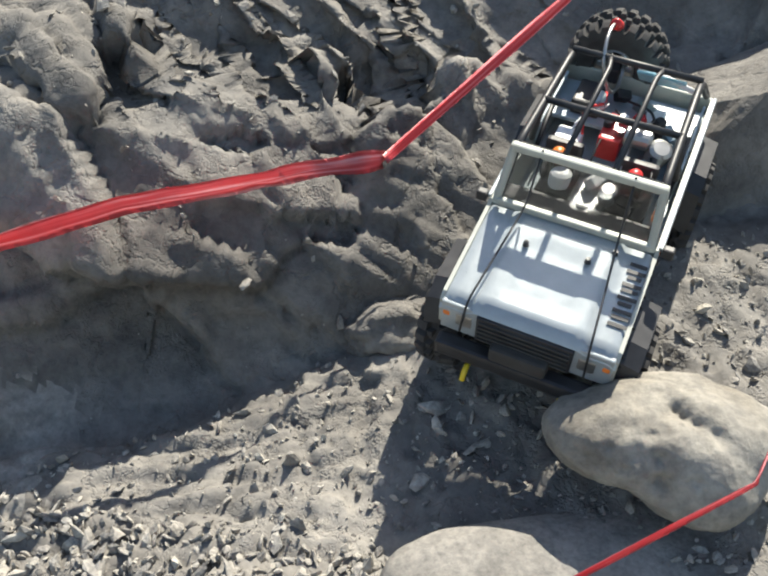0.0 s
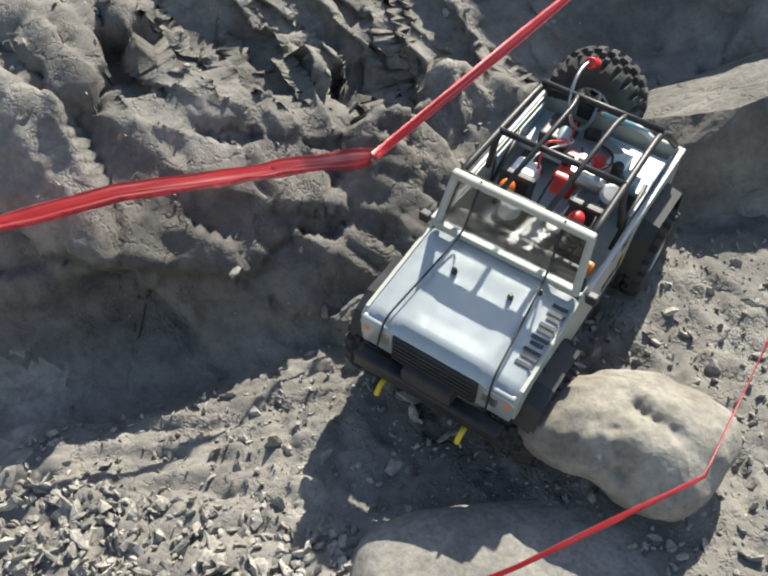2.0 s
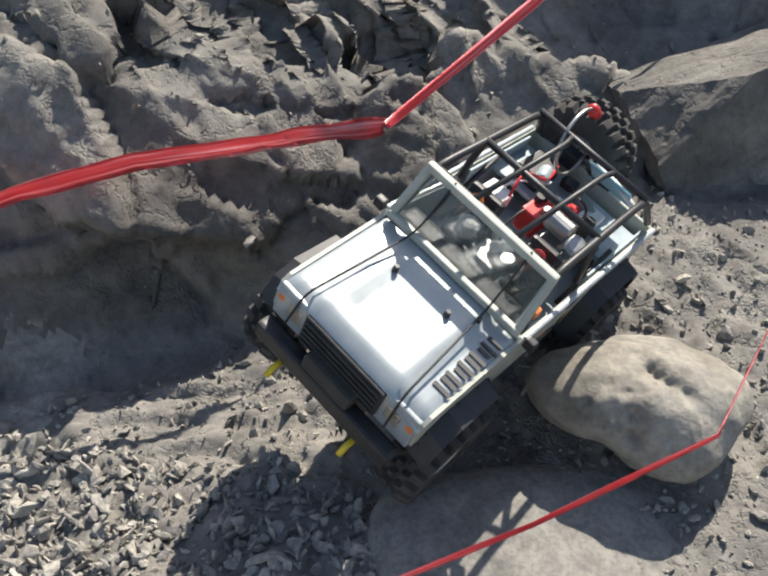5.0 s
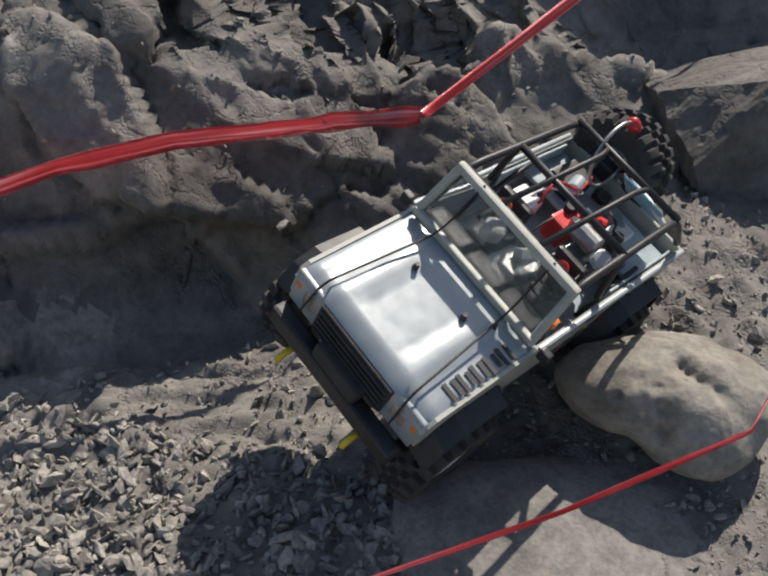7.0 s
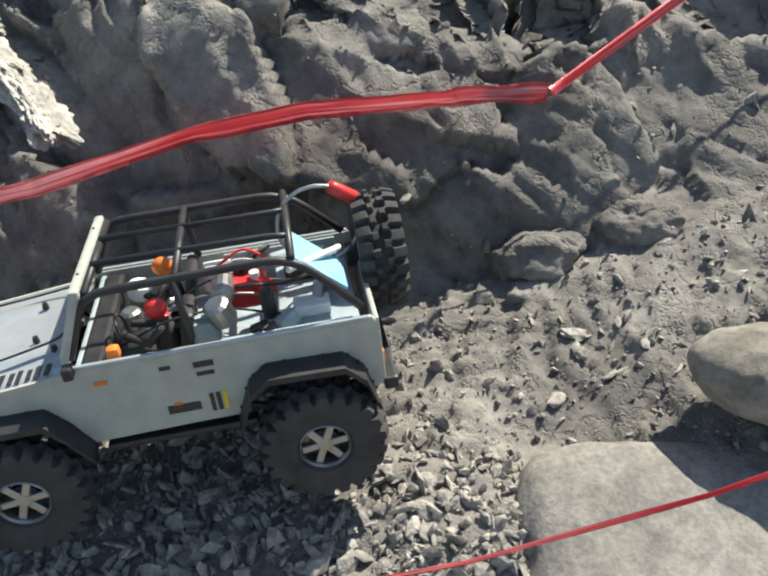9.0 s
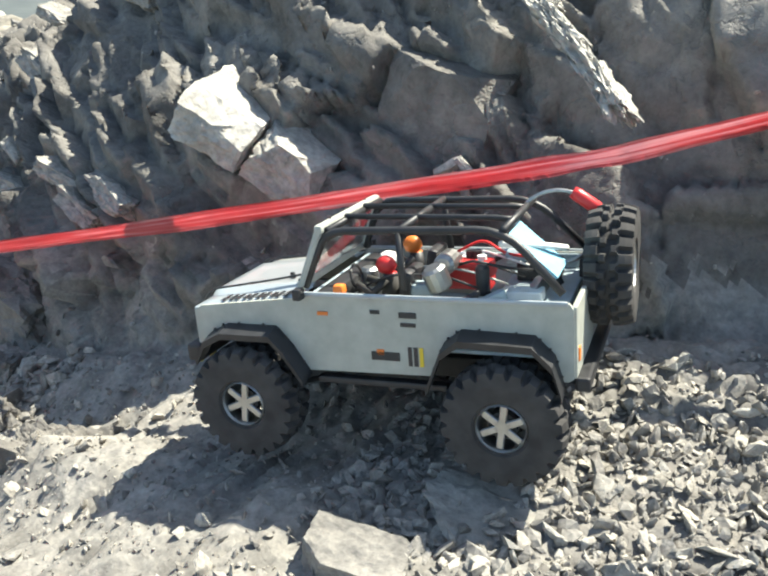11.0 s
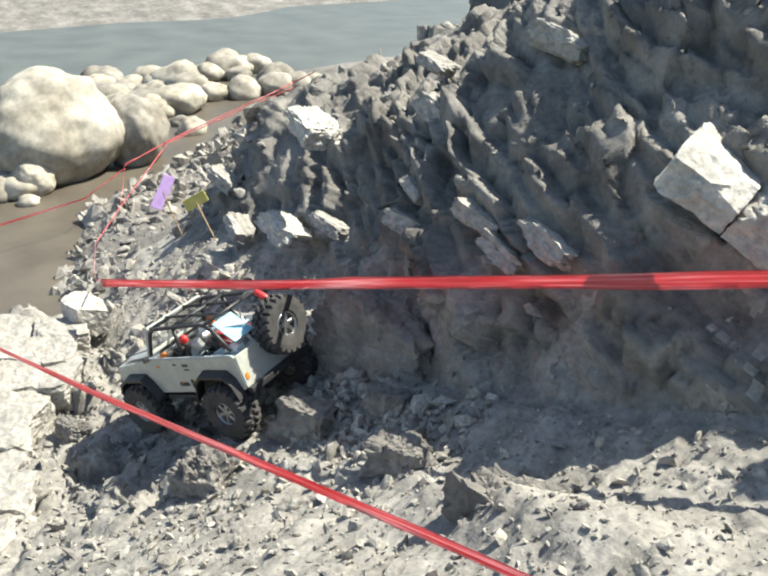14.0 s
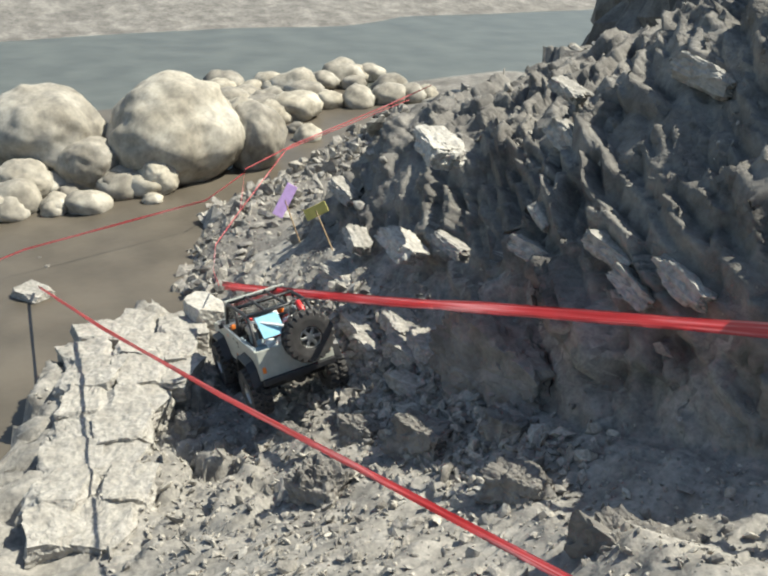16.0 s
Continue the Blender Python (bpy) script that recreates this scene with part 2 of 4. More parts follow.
def ground_points(x, y):
    """Displaced ground: blocky on the wall, pebbly on the floor."""
    z = ground_base(x, y)
    e = 0.01
    gx, gy = (ground_base(x + e, y) - z) / e, (ground_base(x, y + e) - z) / e
    k = np.sqrt(1 + gx * gx + gy * gy)
    nrm = np.stack([-gx / k, -gy / k, 1 / k], 1)
    p = np.stack([x, y, z], 1)
    ft = np.interp(x, SX, FOOT)
    wall = step(-0.03, 0.05, y - ft)
    a = radians(28)
    turn = np.array([[math.cos(a), 0, -math.sin(a)], [0, 1, 0], [math.sin(a), 0, math.cos(a)]])
    q = p @ turn.T + 0.006 * np.stack([value_noise(p, 0.1, s) for s in (3, 5, 7)], 1)
    h1, j1 = blocks(q * (0.8, 1, 1.3), 0.25, 11, 1.0)
    h2, j2 = blocks(q * (0.7, 1, 1.6), 0.10, 31, 0.9)
    h3, j3 = blocks(q * (0.7, 1, 1.8), 0.04, 51, 0.8)
    far = step(3.2, 6, np.abs(x + 1) + np.abs(y))
    crest = step(0.30, 0.0, y - np.interp(x, SX, CREST))
    low = np.interp(x, (-1.4, -1.1), (0.95, 0.45))
    soft = value_noise(p, 0.5, 91) + 0.5
    flat = 1 - 0.35 * step(-1.3, -1.1, x) * step(-0.35, -0.5, x) * step(0.12, 0.22, p[:, 2])
    d = wall * ((h1 * 0.062 - (1 - j1) * 0.010) * (low + (1 - low) * crest) + (h2 * 0.026 - (1 - j2) * 0.008) * (0.3 + soft) * flat * (low + (1 - low) * crest) + (h3 * 0.008 - (1 - j3) * 0.002) * (0.4 + soft) * flat * (0.3 + 0.7 * crest))
    # beds that dip along the wall, each standing out further towards its top
    beds = wall * step(-0.75, -0.95, x) * (0.35 + 0.65 * step(-3.0, -2.5, x))
    d *= 1 - 0.45 * beds
    for size, out, dip, seed in ((0.115, 0.05, 0.42, 21), (0.043, 0.018, 0.3, 23)):
        w = (p[:, 2] + dip * x + 0.5 * size * value_noise(p, 0.22, seed) + 0.35 * size * (h1 + h2)) / size
        layer = np.floor(w)
        w = w - layer
        d += beds * out * (0.55 + 0.9 * hash3(layer, np.floor(x / size / 3 + layer * 0.37), layer * 0, seed)) * (w - 0.5 - step(0.86, 1.0, w))
    d *= 1 - 0.55 * step(-0.26, -0.12, x)
    d -= 0.022 * wall * step(-0.85, -0.7, x) * crest
    plat = step(0.12, 0.0, y) * step(-1.8, -2.2, x)
    lay = q * (0.6, 0.8, 4.0)
    h4, j4 = blocks(lay, 0.07, 61, 0.8)
    d += (1 - wall) * (value_noise(p, 0.3, 71) * 0.03 * (1 - plat) + value_noise(p, 0.11, 73) * 0.018 + h4 * 0.006 + (h1 * 0.03 + h2 * 0.034 - (1 - j2) * 0.014) * plat + h3 * 0.004)
    d += value_noise(p, 0.018, 75) * 0.0025
    d = d * (1 - far) + far * value_noise(p, 1.2, 77) * 0.12
    return p + nrm * d[:, None]


xs = axis([(-300, -40, 12), (-40, -10, 1.5), (-10, -4, 0.12), (-4, -3.1, 0.02), (-3.1, -1.6, 0.008), (-1.6, 0.35, 0.0055), (0.35, 0.7, 0.02), (0.7, 2, 0.05), (2, 10, 0.6), (10, 300, 15)])
ys = axis([(-300, -20, 12), (-20, -2, 0.9), (-2, -0.5, 0.05), (-0.5, 0.0, 0.012), (0.0, 1.1, 0.0055), (1.1, 1.7, 0.012), (1.7, 4, 0.06), (4, 20, 0.6), (20, 300, 12)])


def ground():
    gx, gy = np.meshgrid(xs, ys)
    p = ground_points(gx.ravel(), gy.ravel())
    nx, ny = len(xs), len(ys)
    i = np.arange(nx * ny).reshape(ny, nx)
    quads = np.stack([i[:-1, :-1], i[:-1, 1:], i[1:, 1:], i[1:, :-1]], -1).reshape(-1, 4)
    me = bpy.data.meshes.new("ground")
    me.vertices.add(len(p))
    me.vertices.foreach_set("co", p.ravel())
    me.loops.add(quads.size)
    me.loops.foreach_set("vertex_index", quads.ravel())
    me.polygons.add(len(quads))
    me.polygons.foreach_set("loop_start", np.arange(len(quads)) * 4)
    me.update(calc_edges=True)
    me.materials.append(ROCK)
    me.materials.append(DUST)
    # pale dust and crushed stone over the lower floor
    c = p[quads[:, 0]]
    jit = 0.22 * value_noise(c, 0.12, 81) + 0.1 * value_noise(c, 0.02, 83)
    dusty = (c[:, 0] + jit * 2 < -0.62) & (c[:, 1] + jit < np.interp(c[:, 0], SX, FOOT)) & (c[:, 0] > -3.3)
    me.polygons.foreach_set("material_index", dusty.astype(np.int32))
    return tagged(new("ground", me), "grey broken bedrock gully with rubble and ledges", "ground", kind="structure")


def link(name, bm, mat, parent=None, label="", smooth=False):
    me = bpy.data.meshes.new(name)
    bm.to_mesh(me)
    bm.free()
    me.materials.append(mat)
    if smooth:
        me.shade_smooth()
    ob = new(name, me)
    if parent:
        ob.parent = parent
    if label:
        ob["label"] = label
    return ob


part = link
GROUND = ground()


# ---- shapes ----
def cube(bm, sx, sy, sz, m=Matrix(), bevel=0.0, seg=2):
    made = bmesh.ops.create_cube(bm, size=1, matrix=m @ Matrix.Diagonal((sx, sy, sz, 1)))["verts"]
    if bevel:
        edges = list({e for v in made for e in v.link_edges})
        bmesh.ops.bevel(bm, geom=edges, offset=bevel, segments=seg, affect="EDGES", profile=0.6)


def tube(bm, pts, r, n=8):
    """A round bar through the points."""
    pts = [Vector(p) for p in pts]
    rings = []
    for i, p in enumerate(pts):
        d = (pts[min(i + 1, len(pts) - 1)] - pts[max(i - 1, 0)]).normalized()
        a = d.orthogonal().normalized()
        if rings:
            a = (last - d * last.dot(d)).normalized()
        last = a
        b = d.cross(a)
        rings.append([bm.verts.new(p + r * (a * math.cos(k * math.tau / n) + b * math.sin(k * math.tau / n))) for k in range(n)])
    for q, w in zip(rings, rings[1:]):
        for k in range(n):
            bm.faces.new((q[k], q[(k + 1) % n], w[(k + 1) % n], w[k]))
    bm.faces.new(rings[0][::-1])
    bm.faces.new(rings[-1])


def bend(pts, n=5):
    """Rounds the corners of a polyline."""
    out = [Vector(pts[0])]
    for a, b, c in zip(pts, pts[1:], pts[2:]):
        a, b, c = Vector(a), Vector(b), Vector(c)
        s = min((a - b).length, (c - b).length) * 0.35
        p, q = b + (a - b).normalized() * s, b + (c - b).normalized() * s
        for k in range(n):
            t = k / (n - 1)
            out.append(p.lerp(b, t).lerp(b.lerp(q, t), t))
    return out + [Vector(pts[-1])]


def plate(bm, outline, thick, m):
    """A flat outline (x, z) thickened along y."""
    front = [bm.verts.new(m @ Vector((x, -thick / 2, z))) for x, z in outline]
    back = [bm.verts.new(m @ Vector((x, thick / 2, z))) for x, z in outline]
    bm.faces.new(front)
    bm.faces.new(back[::-1])
    k = len(outline)
    for i in range(k):
        bm.faces.new((front[i], back[i], back[(i + 1) % k], front[(i + 1) % k]))
    bmesh.ops.recalc_face_normals(bm, faces=bm.faces[:])


def lathe(bm, profile, n, m):
    """Turns (radius, along) round the y axis."""
    rings = []
    for k in range(n):
        a = k * math.tau / n
        rings.append([bm.verts.new(m @ Vector((r * math.cos(a), y, r * math.sin(a)))) for r, y in profile])
    for k in range(n):
        q, w = rings[k], rings[(k + 1) % n]
        for i in range(len(profile) - 1):
            bm.faces.new((q[i], q[i + 1], w[i + 1], w[i]))


def rounded(name, size, seed, m, mat, label, rough=0.16, level=5, dent=(), group="", lobes=(), square=2.0):
    """A water-worn stone with hollows; lobes swell it, square flattens its sides."""
    bm = bmesh.new()
    bmesh.ops.create_icosphere(bm, subdivisions=level, radius=1)
    o = Vector((seed * 3.7, seed * 1.3, seed))
    for v in bm.verts:
        c = v.co.normalized()
        r = 1 + rough * noise.fractal(c * 1.1 + o, 1, 2, 3) + rough * 0.22 * noise.fractal(c * 5 + o, 1, 2, 4)
        for (dx, dy, dz), width, depth in dent:
            r -= depth * math.exp(-((c - Vector((dx, dy, dz)).normalized()).length / width) ** 2)
        if square > 2:
            r /= sum(abs(k) ** square for k in c) ** (1 / square)
        if lobes:
            far = 0.0
            for centre, radii in lobes:
                g = Vector([k / q for k, q in zip(c, radii)])
                h = Vector([k / q for k, q in zip(centre, radii)])
                disc = g.dot(h) ** 2 - g.dot(g) * (h.dot(h) - 1)
                if disc > 0:
                    far += max(0.0, (g.dot(h) + math.sqrt(disc)) / g.dot(g)) ** 10
            v.co = c * far ** 0.1 * r
        else:
            v.co = Vector((c.x * size[0], c.y * size[1], c.z * size[2])) * r
    ob = link(name, bm, mat, smooth=True)
    ob.matrix_world = m
    return tagged(ob, label, "boulder", group)


def angular(bm, size, seed, m, cuts=5, rough=0.08, chip=12):
    """A broken block: a box cut by random planes, then roughened."""
    rnd = random.Random(seed)
    b = bmesh.new()
    bmesh.ops.create_cube(b, size=2)
    for _ in range(chip):
        n = Vector((rnd.uniform(-1, 1), rnd.uniform(-1, 1), rnd.uniform(-1, 1))).normalized()
        reach = sum(abs(k) for k in n) * rnd.uniform(0.7, 0.92)
        cut = bmesh.ops.bisect_plane(b, geom=b.verts[:] + b.edges[:] + b.faces[:], plane_co=n * reach, plane_no=n, clear_outer=True)
        edges = [e for e in cut["geom_cut"] if isinstance(e, bmesh.types.BMEdge)]
        if edges:
            bmesh.ops.contextual_create(b, geom=edges)
    bmesh.ops.triangulate(b, faces=b.faces[:])
    for _ in range(cuts):
        long = [e for e in b.edges if e.calc_length() > 0.16]
        if not long or len(b.verts) > 3500:
            break
        bmesh.ops.subdivide_edges(b, edges=long, cuts=1)
        bmesh.ops.triangulate(b, faces=b.faces[:])
    o = Vector((seed, seed * 2.1, 0))
    s = Vector(size)
    for v in b.verts:
        c = v.co
        f = 1 + rough * noise.fractal(c * 1.6 + o, 1, 2, 4) + rough * 0.5 * noise.fractal(c * 5 + o, 1, 2, 3)
        v.co = Vector((c.x * s.x * f, c.y * s.y * f, c.z * s.z * f))
    me = bpy.data.meshes.new("t")
    b.to_mesh(me)
    b.free()
    me.transform(m)
    bm.from_mesh(me)
    bpy.data.meshes.remove(me)


def block(name, size, seed, m, mat, label, rough=0.08, chip=12, category="rock"):
    bm = bmesh.new()
    angular(bm, size, seed, Matrix(), 4, rough, chip)
    ob = link(name, bm, mat)
    ob.matrix_world = m
    return tagged(ob, label, category)


# ---- rocks beside the track ----
rounded("boulder", (1, 1, 1), 1, pose(0.112, 0.624, 0.242, 0, 0, 12), BOULDER, "pale weathered boulder with hollows resting on a grey slab", 0.1, 6,
        [((0.06, -0.2, 0.97), 0.13, 0.16), ((0.16, -0.38, 0.9), 0.12, 0.22), ((0.3, -0.52, 0.78), 0.12, 0.2), ((0.46, -0.6, 0.62), 0.12, 0.1), ((-0.12, -0.3, 0.92), 0.25, 0.03), ((-0.3, -0.85, 0.4), 0.11, 0.13), ((-0.25, -0.88, 0.1), 0.12, 0.14), ((-0.05, -0.7, 0.68), 0.18, -0.07),
         ((-0.4, -0.6, 0.6), 0.08, 0.06), ((-0.75, -0.5, 0.3), 0.06, 0.07), ((0.15, -0.95, 0.2), 0.07, 0.05), ((-0.6, -0.7, 0.15), 0.05, 0.06)],
        lobes=(((0.008, 0.0, 0.004), (0.102, 0.07, 0.05)), ((-0.054, 0.0, -0.004), (0.056, 0.05, 0.036)), ((0.026, -0.038, -0.018), (0.054, 0.05, 0.044))))
rounded("rock_slab", (0.2, 0.165, 0.1), 4, pose(0.088, 0.446, 0.065, 7, 1, 26), SLAB, "flat grey rock slab under the pale boulder", 0.05, 6,
        [((-0.5, -0.2, 0.8), 0.06, 0.02), ((-0.3, 0.3, 0.85), 0.05, 0.02), ((-0.1, -0.35, 0.9), 0.05, 0.025), ((-0.75, 0.2, 0.5), 0.05, 0.03)], square=5.0)


def laid(center, along, up):
    """A pose whose x runs along and whose z points up."""
    x = Vector(along).normalized()
    z = (Vector(up) - x * Vector(up).dot(x)).normalized()
    m = Matrix((x, z.cross(x), z)).transposed().to_4x4()
    m.translation = center
    return m


block("rock_outcrop", (0.2, 0.09, 0.13), 8, laid((0.275, 1.165, 0.325), (0.145, 0.07, 0.055), (-0.1, 0.12, 1)), ROCK, "grey rock outcrop with a pale slanting edge", 0.05, 4)
ALONG = Vector((0.232, 0.094, -0.142)).normalized()
# the sun on these two slabs is put into their pale colour
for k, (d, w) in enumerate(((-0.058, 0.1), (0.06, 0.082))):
    block("rock_slab", (0.057, w, 0.04), 21 + 70 * k, laid(Vector((-1.295, 0.535, 0.21)) + ALONG * d, ALONG, (0.2, 0.05 + 0.06 * k, 0.97)), PALE, "rock slab with sunlight painted pale, split by dark cracks on the wall", 0.07, 8)
block("rock_block", (0.088, 0.06, 0.082), 22, laid((-1.055, 0.672, 0.25), (1, 0.1, -0.15), (0.25, 0.1, 1)), ROCK, "grey angular block with a sunlit edge on the wall", 0.04, 7)
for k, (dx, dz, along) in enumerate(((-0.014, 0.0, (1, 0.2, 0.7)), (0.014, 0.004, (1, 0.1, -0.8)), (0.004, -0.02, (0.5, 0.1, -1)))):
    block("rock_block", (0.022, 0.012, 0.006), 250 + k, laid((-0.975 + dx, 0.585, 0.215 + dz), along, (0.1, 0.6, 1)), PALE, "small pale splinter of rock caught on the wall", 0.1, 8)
# sunlit broken edge: its brightness is painted in with pale stone
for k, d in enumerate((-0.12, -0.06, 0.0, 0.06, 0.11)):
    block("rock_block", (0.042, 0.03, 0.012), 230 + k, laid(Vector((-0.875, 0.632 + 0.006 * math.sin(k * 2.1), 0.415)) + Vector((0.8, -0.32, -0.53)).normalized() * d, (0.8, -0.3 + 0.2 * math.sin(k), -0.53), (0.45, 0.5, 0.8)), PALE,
          "thin broken bedrock edge on the wall, painted pale for sunlight", 0.35, 16)
block("rock_block", (0.14, 0.085, 0.105), 24, laid((-1.87, 0.34, -0.235), (1, 0.1, -0.05), (0.1, 0.15, 1)), ROCK, "dark shaded block with a sunlit top beside the track", 0.2, 18)
block("rock_block", (0.062, 0.05, 0.05), 25, laid((-2.9, 0.03, -0.50), (1, 0, 0), (0, 0, 1)), PALE, "pale rounded knob of rock on the platform", 0.05, 14)
block("rock_block", (0.07, 0.05, 0.075), 26, laid((-1.29, 0.085, -0.175), (1, 0.4, 0), (0.2, 0.3, 1)), ROCK, "angular rock standing out of the rubble bank", 0.25, 20)
block("rock_block", (0.05, 0.045, 0.065), 27, laid((-1.89, -0.08, -0.40), (1, 0.6, 0), (0.2, 0.3, 1)), ROCK, "angular rock standing out of the rubble bank", 0.25, 20)
block("rock_block", (0.05, 0.035, 0.03), 28, laid((-0.755, 0.11, 0.03), (1, 0.3, 0), (0, 0, 1)), SLAB, "grey broken stone at the track edge", 0.06, 12)
block("rock_slab", (0.13, 0.06, 0.03), 29, laid((-0.62, 0.235, 0.022), (1, 0.1, -0.1), (0, -0.1, 1)), BEDROCK, "smooth grey bedrock hump in the track", 0.12, 22)
block("cliff", (0.95, 0.8, 1.1), 33, laid((-3.6, 3.5, 0.3), (1, 0.7, 0.1), (-0.1, 0.5, 1)), ROCK, "dark shaded cliff standing beyond the wall", 0.3, 22, "cliff")
# pale bedrock blocks of the platform, parted by open joints
rnd = random.Random(3)
for k in range(8):
    for j in range(2 + (k < 3)):
        u, v = (k + 0.5 + rnd.uniform(-0.12, 0.12)) / 8, (j + 0.45) / 3 + rnd.uniform(-0.05, 0.05)
        x, y = -3.0 + 0.86 * u + 0.1 * v, -0.30 - 0.30 * u + 0.31 * v
        block("bedrock_block", (rnd.uniform(0.06, 0.085), rnd.uniform(0.055, 0.075), 0.05), 300 + k * 5 + j, pose(x, y, -0.545 + rnd.uniform(-0.01, 0.012), rnd.uniform(-6, 6), rnd.uniform(-6, 6), -20 + rnd.uniform(-28, 28)),
              BEDROCK, "pale jointed bedrock block at the platform edge", 0.1, 12)
# darker rocks standing out of the rubble
for k, (x, y, s) in enumerate(((-2.42, -0.18, 0.03), (-2.03, 0.085, 0.035), (-1.86, 0.12, 0.045), (-1.72, 0.21, 0.035), (-1.55, 0.1, 0.04), (-2.2, 0.0, 0.03))):
    z = float(ground_points(np.array([x]), np.array([y]))[0, 2])
    block("rock_block", (s * 1.2, s * 0.8, s), 340 + k, laid((x, y, z + s * 0.25), (1, 0.4, 0), (0.25, 0.3, 1)), ROCK, "angular rock standing out of the rubble bank", 0.22, 18)
# ledge caps along the wall, their sunlight put into pale stone colours
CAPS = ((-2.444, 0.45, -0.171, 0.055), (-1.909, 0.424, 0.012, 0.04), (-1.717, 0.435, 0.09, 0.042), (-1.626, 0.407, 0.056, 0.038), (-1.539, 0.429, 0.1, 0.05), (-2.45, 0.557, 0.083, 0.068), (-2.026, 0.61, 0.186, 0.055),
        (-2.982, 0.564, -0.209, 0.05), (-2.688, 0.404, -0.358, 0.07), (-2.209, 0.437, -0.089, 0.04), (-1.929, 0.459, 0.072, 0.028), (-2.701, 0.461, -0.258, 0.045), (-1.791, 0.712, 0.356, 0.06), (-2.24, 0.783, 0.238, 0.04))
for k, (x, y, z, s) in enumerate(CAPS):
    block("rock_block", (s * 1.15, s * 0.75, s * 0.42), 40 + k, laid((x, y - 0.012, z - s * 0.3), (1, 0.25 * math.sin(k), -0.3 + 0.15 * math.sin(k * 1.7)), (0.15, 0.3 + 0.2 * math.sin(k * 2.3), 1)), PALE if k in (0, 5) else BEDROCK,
          "broken rock ledge on the wall, painted pale where sun falls", 0.16, 16)
# pale stones whose colour also stands in for sun on the wall foot
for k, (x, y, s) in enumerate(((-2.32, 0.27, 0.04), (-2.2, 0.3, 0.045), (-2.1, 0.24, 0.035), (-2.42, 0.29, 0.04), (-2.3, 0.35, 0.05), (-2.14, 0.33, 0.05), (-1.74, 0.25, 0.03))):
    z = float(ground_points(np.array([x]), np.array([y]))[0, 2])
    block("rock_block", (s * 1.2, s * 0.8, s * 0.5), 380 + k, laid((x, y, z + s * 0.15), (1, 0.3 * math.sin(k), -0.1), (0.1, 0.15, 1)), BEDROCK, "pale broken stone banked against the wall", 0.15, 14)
# slabs and lumps set in the bank behind the boulder
BANK = ((-0.17, 0.80, 0.21, 0.055), (-0.06, 0.86, 0.25, 0.05), (-0.02, 0.76, 0.185, 0.04), (0.1, 0.8, 0.19, 0.045))
for k, (x, y, z, s) in enumerate(BANK):
    rounded("rock_lump", (s * 1.15, s * 0.75, s * 0.75), 70 + k, laid((x - 0.03, y, z - 0.02), (1, 0.3, 0.2), (0.1, -0.2, 1)), ROCK, "rounded grey rock lump set in the gravel bank", 0.3, 5)

# ---- river ----
def water_material(name, color, rough, scale, bump):
    m, n, l, b = material(name)
    tc, t = n.new("ShaderNodeTexCoord"), n.new("ShaderNodeTexNoise")
    l.new(tc.outputs["Object"], t.inputs["Vector"])
    t.inputs["Scale"].default_value, t.inputs["Detail"].default_value = scale, 4
    r = ramp(n, [(0.35, tuple(c * 0.8 for c in color)), (0.7, tuple(c * 1.15 for c in color))])
    l.new(t.outputs["Fac"], r.inputs["Fac"])
    l.new(r.outputs["Color"], b.inputs["Base Color"])
    b.inputs["Roughness"].default_value = rough
    b.inputs["Specular IOR Level"].default_value = 0.3
    bp = n.new("ShaderNodeBump")
    bp.inputs["Strength"].default_value, bp.inputs["Distance"].default_value = bump, 0.02
    l.new(t.outputs["Fac"], bp.inputs["Height"])
    l.new(bp.outputs["Normal"], b.inputs["Normal"])
    return m


RIVER = water_material("grey_green_water", (0.10, 0.105, 0.09), 0.38, 3.0, 0.3)
MUD = water_material("wet_silt", (0.105, 0.09, 0.07), 0.45, 5.0, 0.2)


def sheet(name, x0, x1, y0, y1, z, mat, label, category, n=60):
    bm = bmesh.new()
    bmesh.ops.create_grid(bm, x_segments=n, y_segments=n, size=0.5)
    for v in bm.verts:
        x, y = x0 + (v.co.x + 0.5) * (x1 - x0), y0 + (v.co.y + 0.5) * (y1 - y0)
        v.co = Vector((x, y, z + 0.004 * noise.noise(Vector((x * 2, y * 2, 1)))))
    return tagged(link(name, bm, mat), label, category, kind="structure")


sheet("water", -40, -4.9, -60, 60, WATER_Z, RIVER, "slow grey-green river below the rocks", "river")
sheet("silt_flat", -6.2, -2.0, -3.0, 2.2, WATER_Z + 0.008, MUD, "wet brown silt between bedrock and boulders", "ground")

# big river stones on the silt
STONES = ((-4.76, 0.54, 0.37, 0.32, 0.27, 2), (-5.02, -0.02, 0.33, 0.3, 0.25, 5), (-4.68, 0.93, 0.16, 0.17, 0.19, 7), (-4.72, 0.10, 0.17, 0.15, 0.14, 9), (-4.5, 0.36, 0.1, 0.1, 0.1, 12), (-4.55, 0.22, 0.11, 0.1, 0.07, 14), (-4.7, -0.2, 0.14, 0.12, 0.1, 16))
for k, (x, y, a, b_, c_, sd) in enumerate(STONES):
    rounded("river_boulder", (a, b_, c_), sd, pose(x, y, WATER_Z + c_ * 0.72, 8, -6, 40 + sd * 31), RIVER_STONE, "sun-bleached rounded river boulder stained ochre", 0.14, 5, group="river boulders")
rnd = random.Random(7)
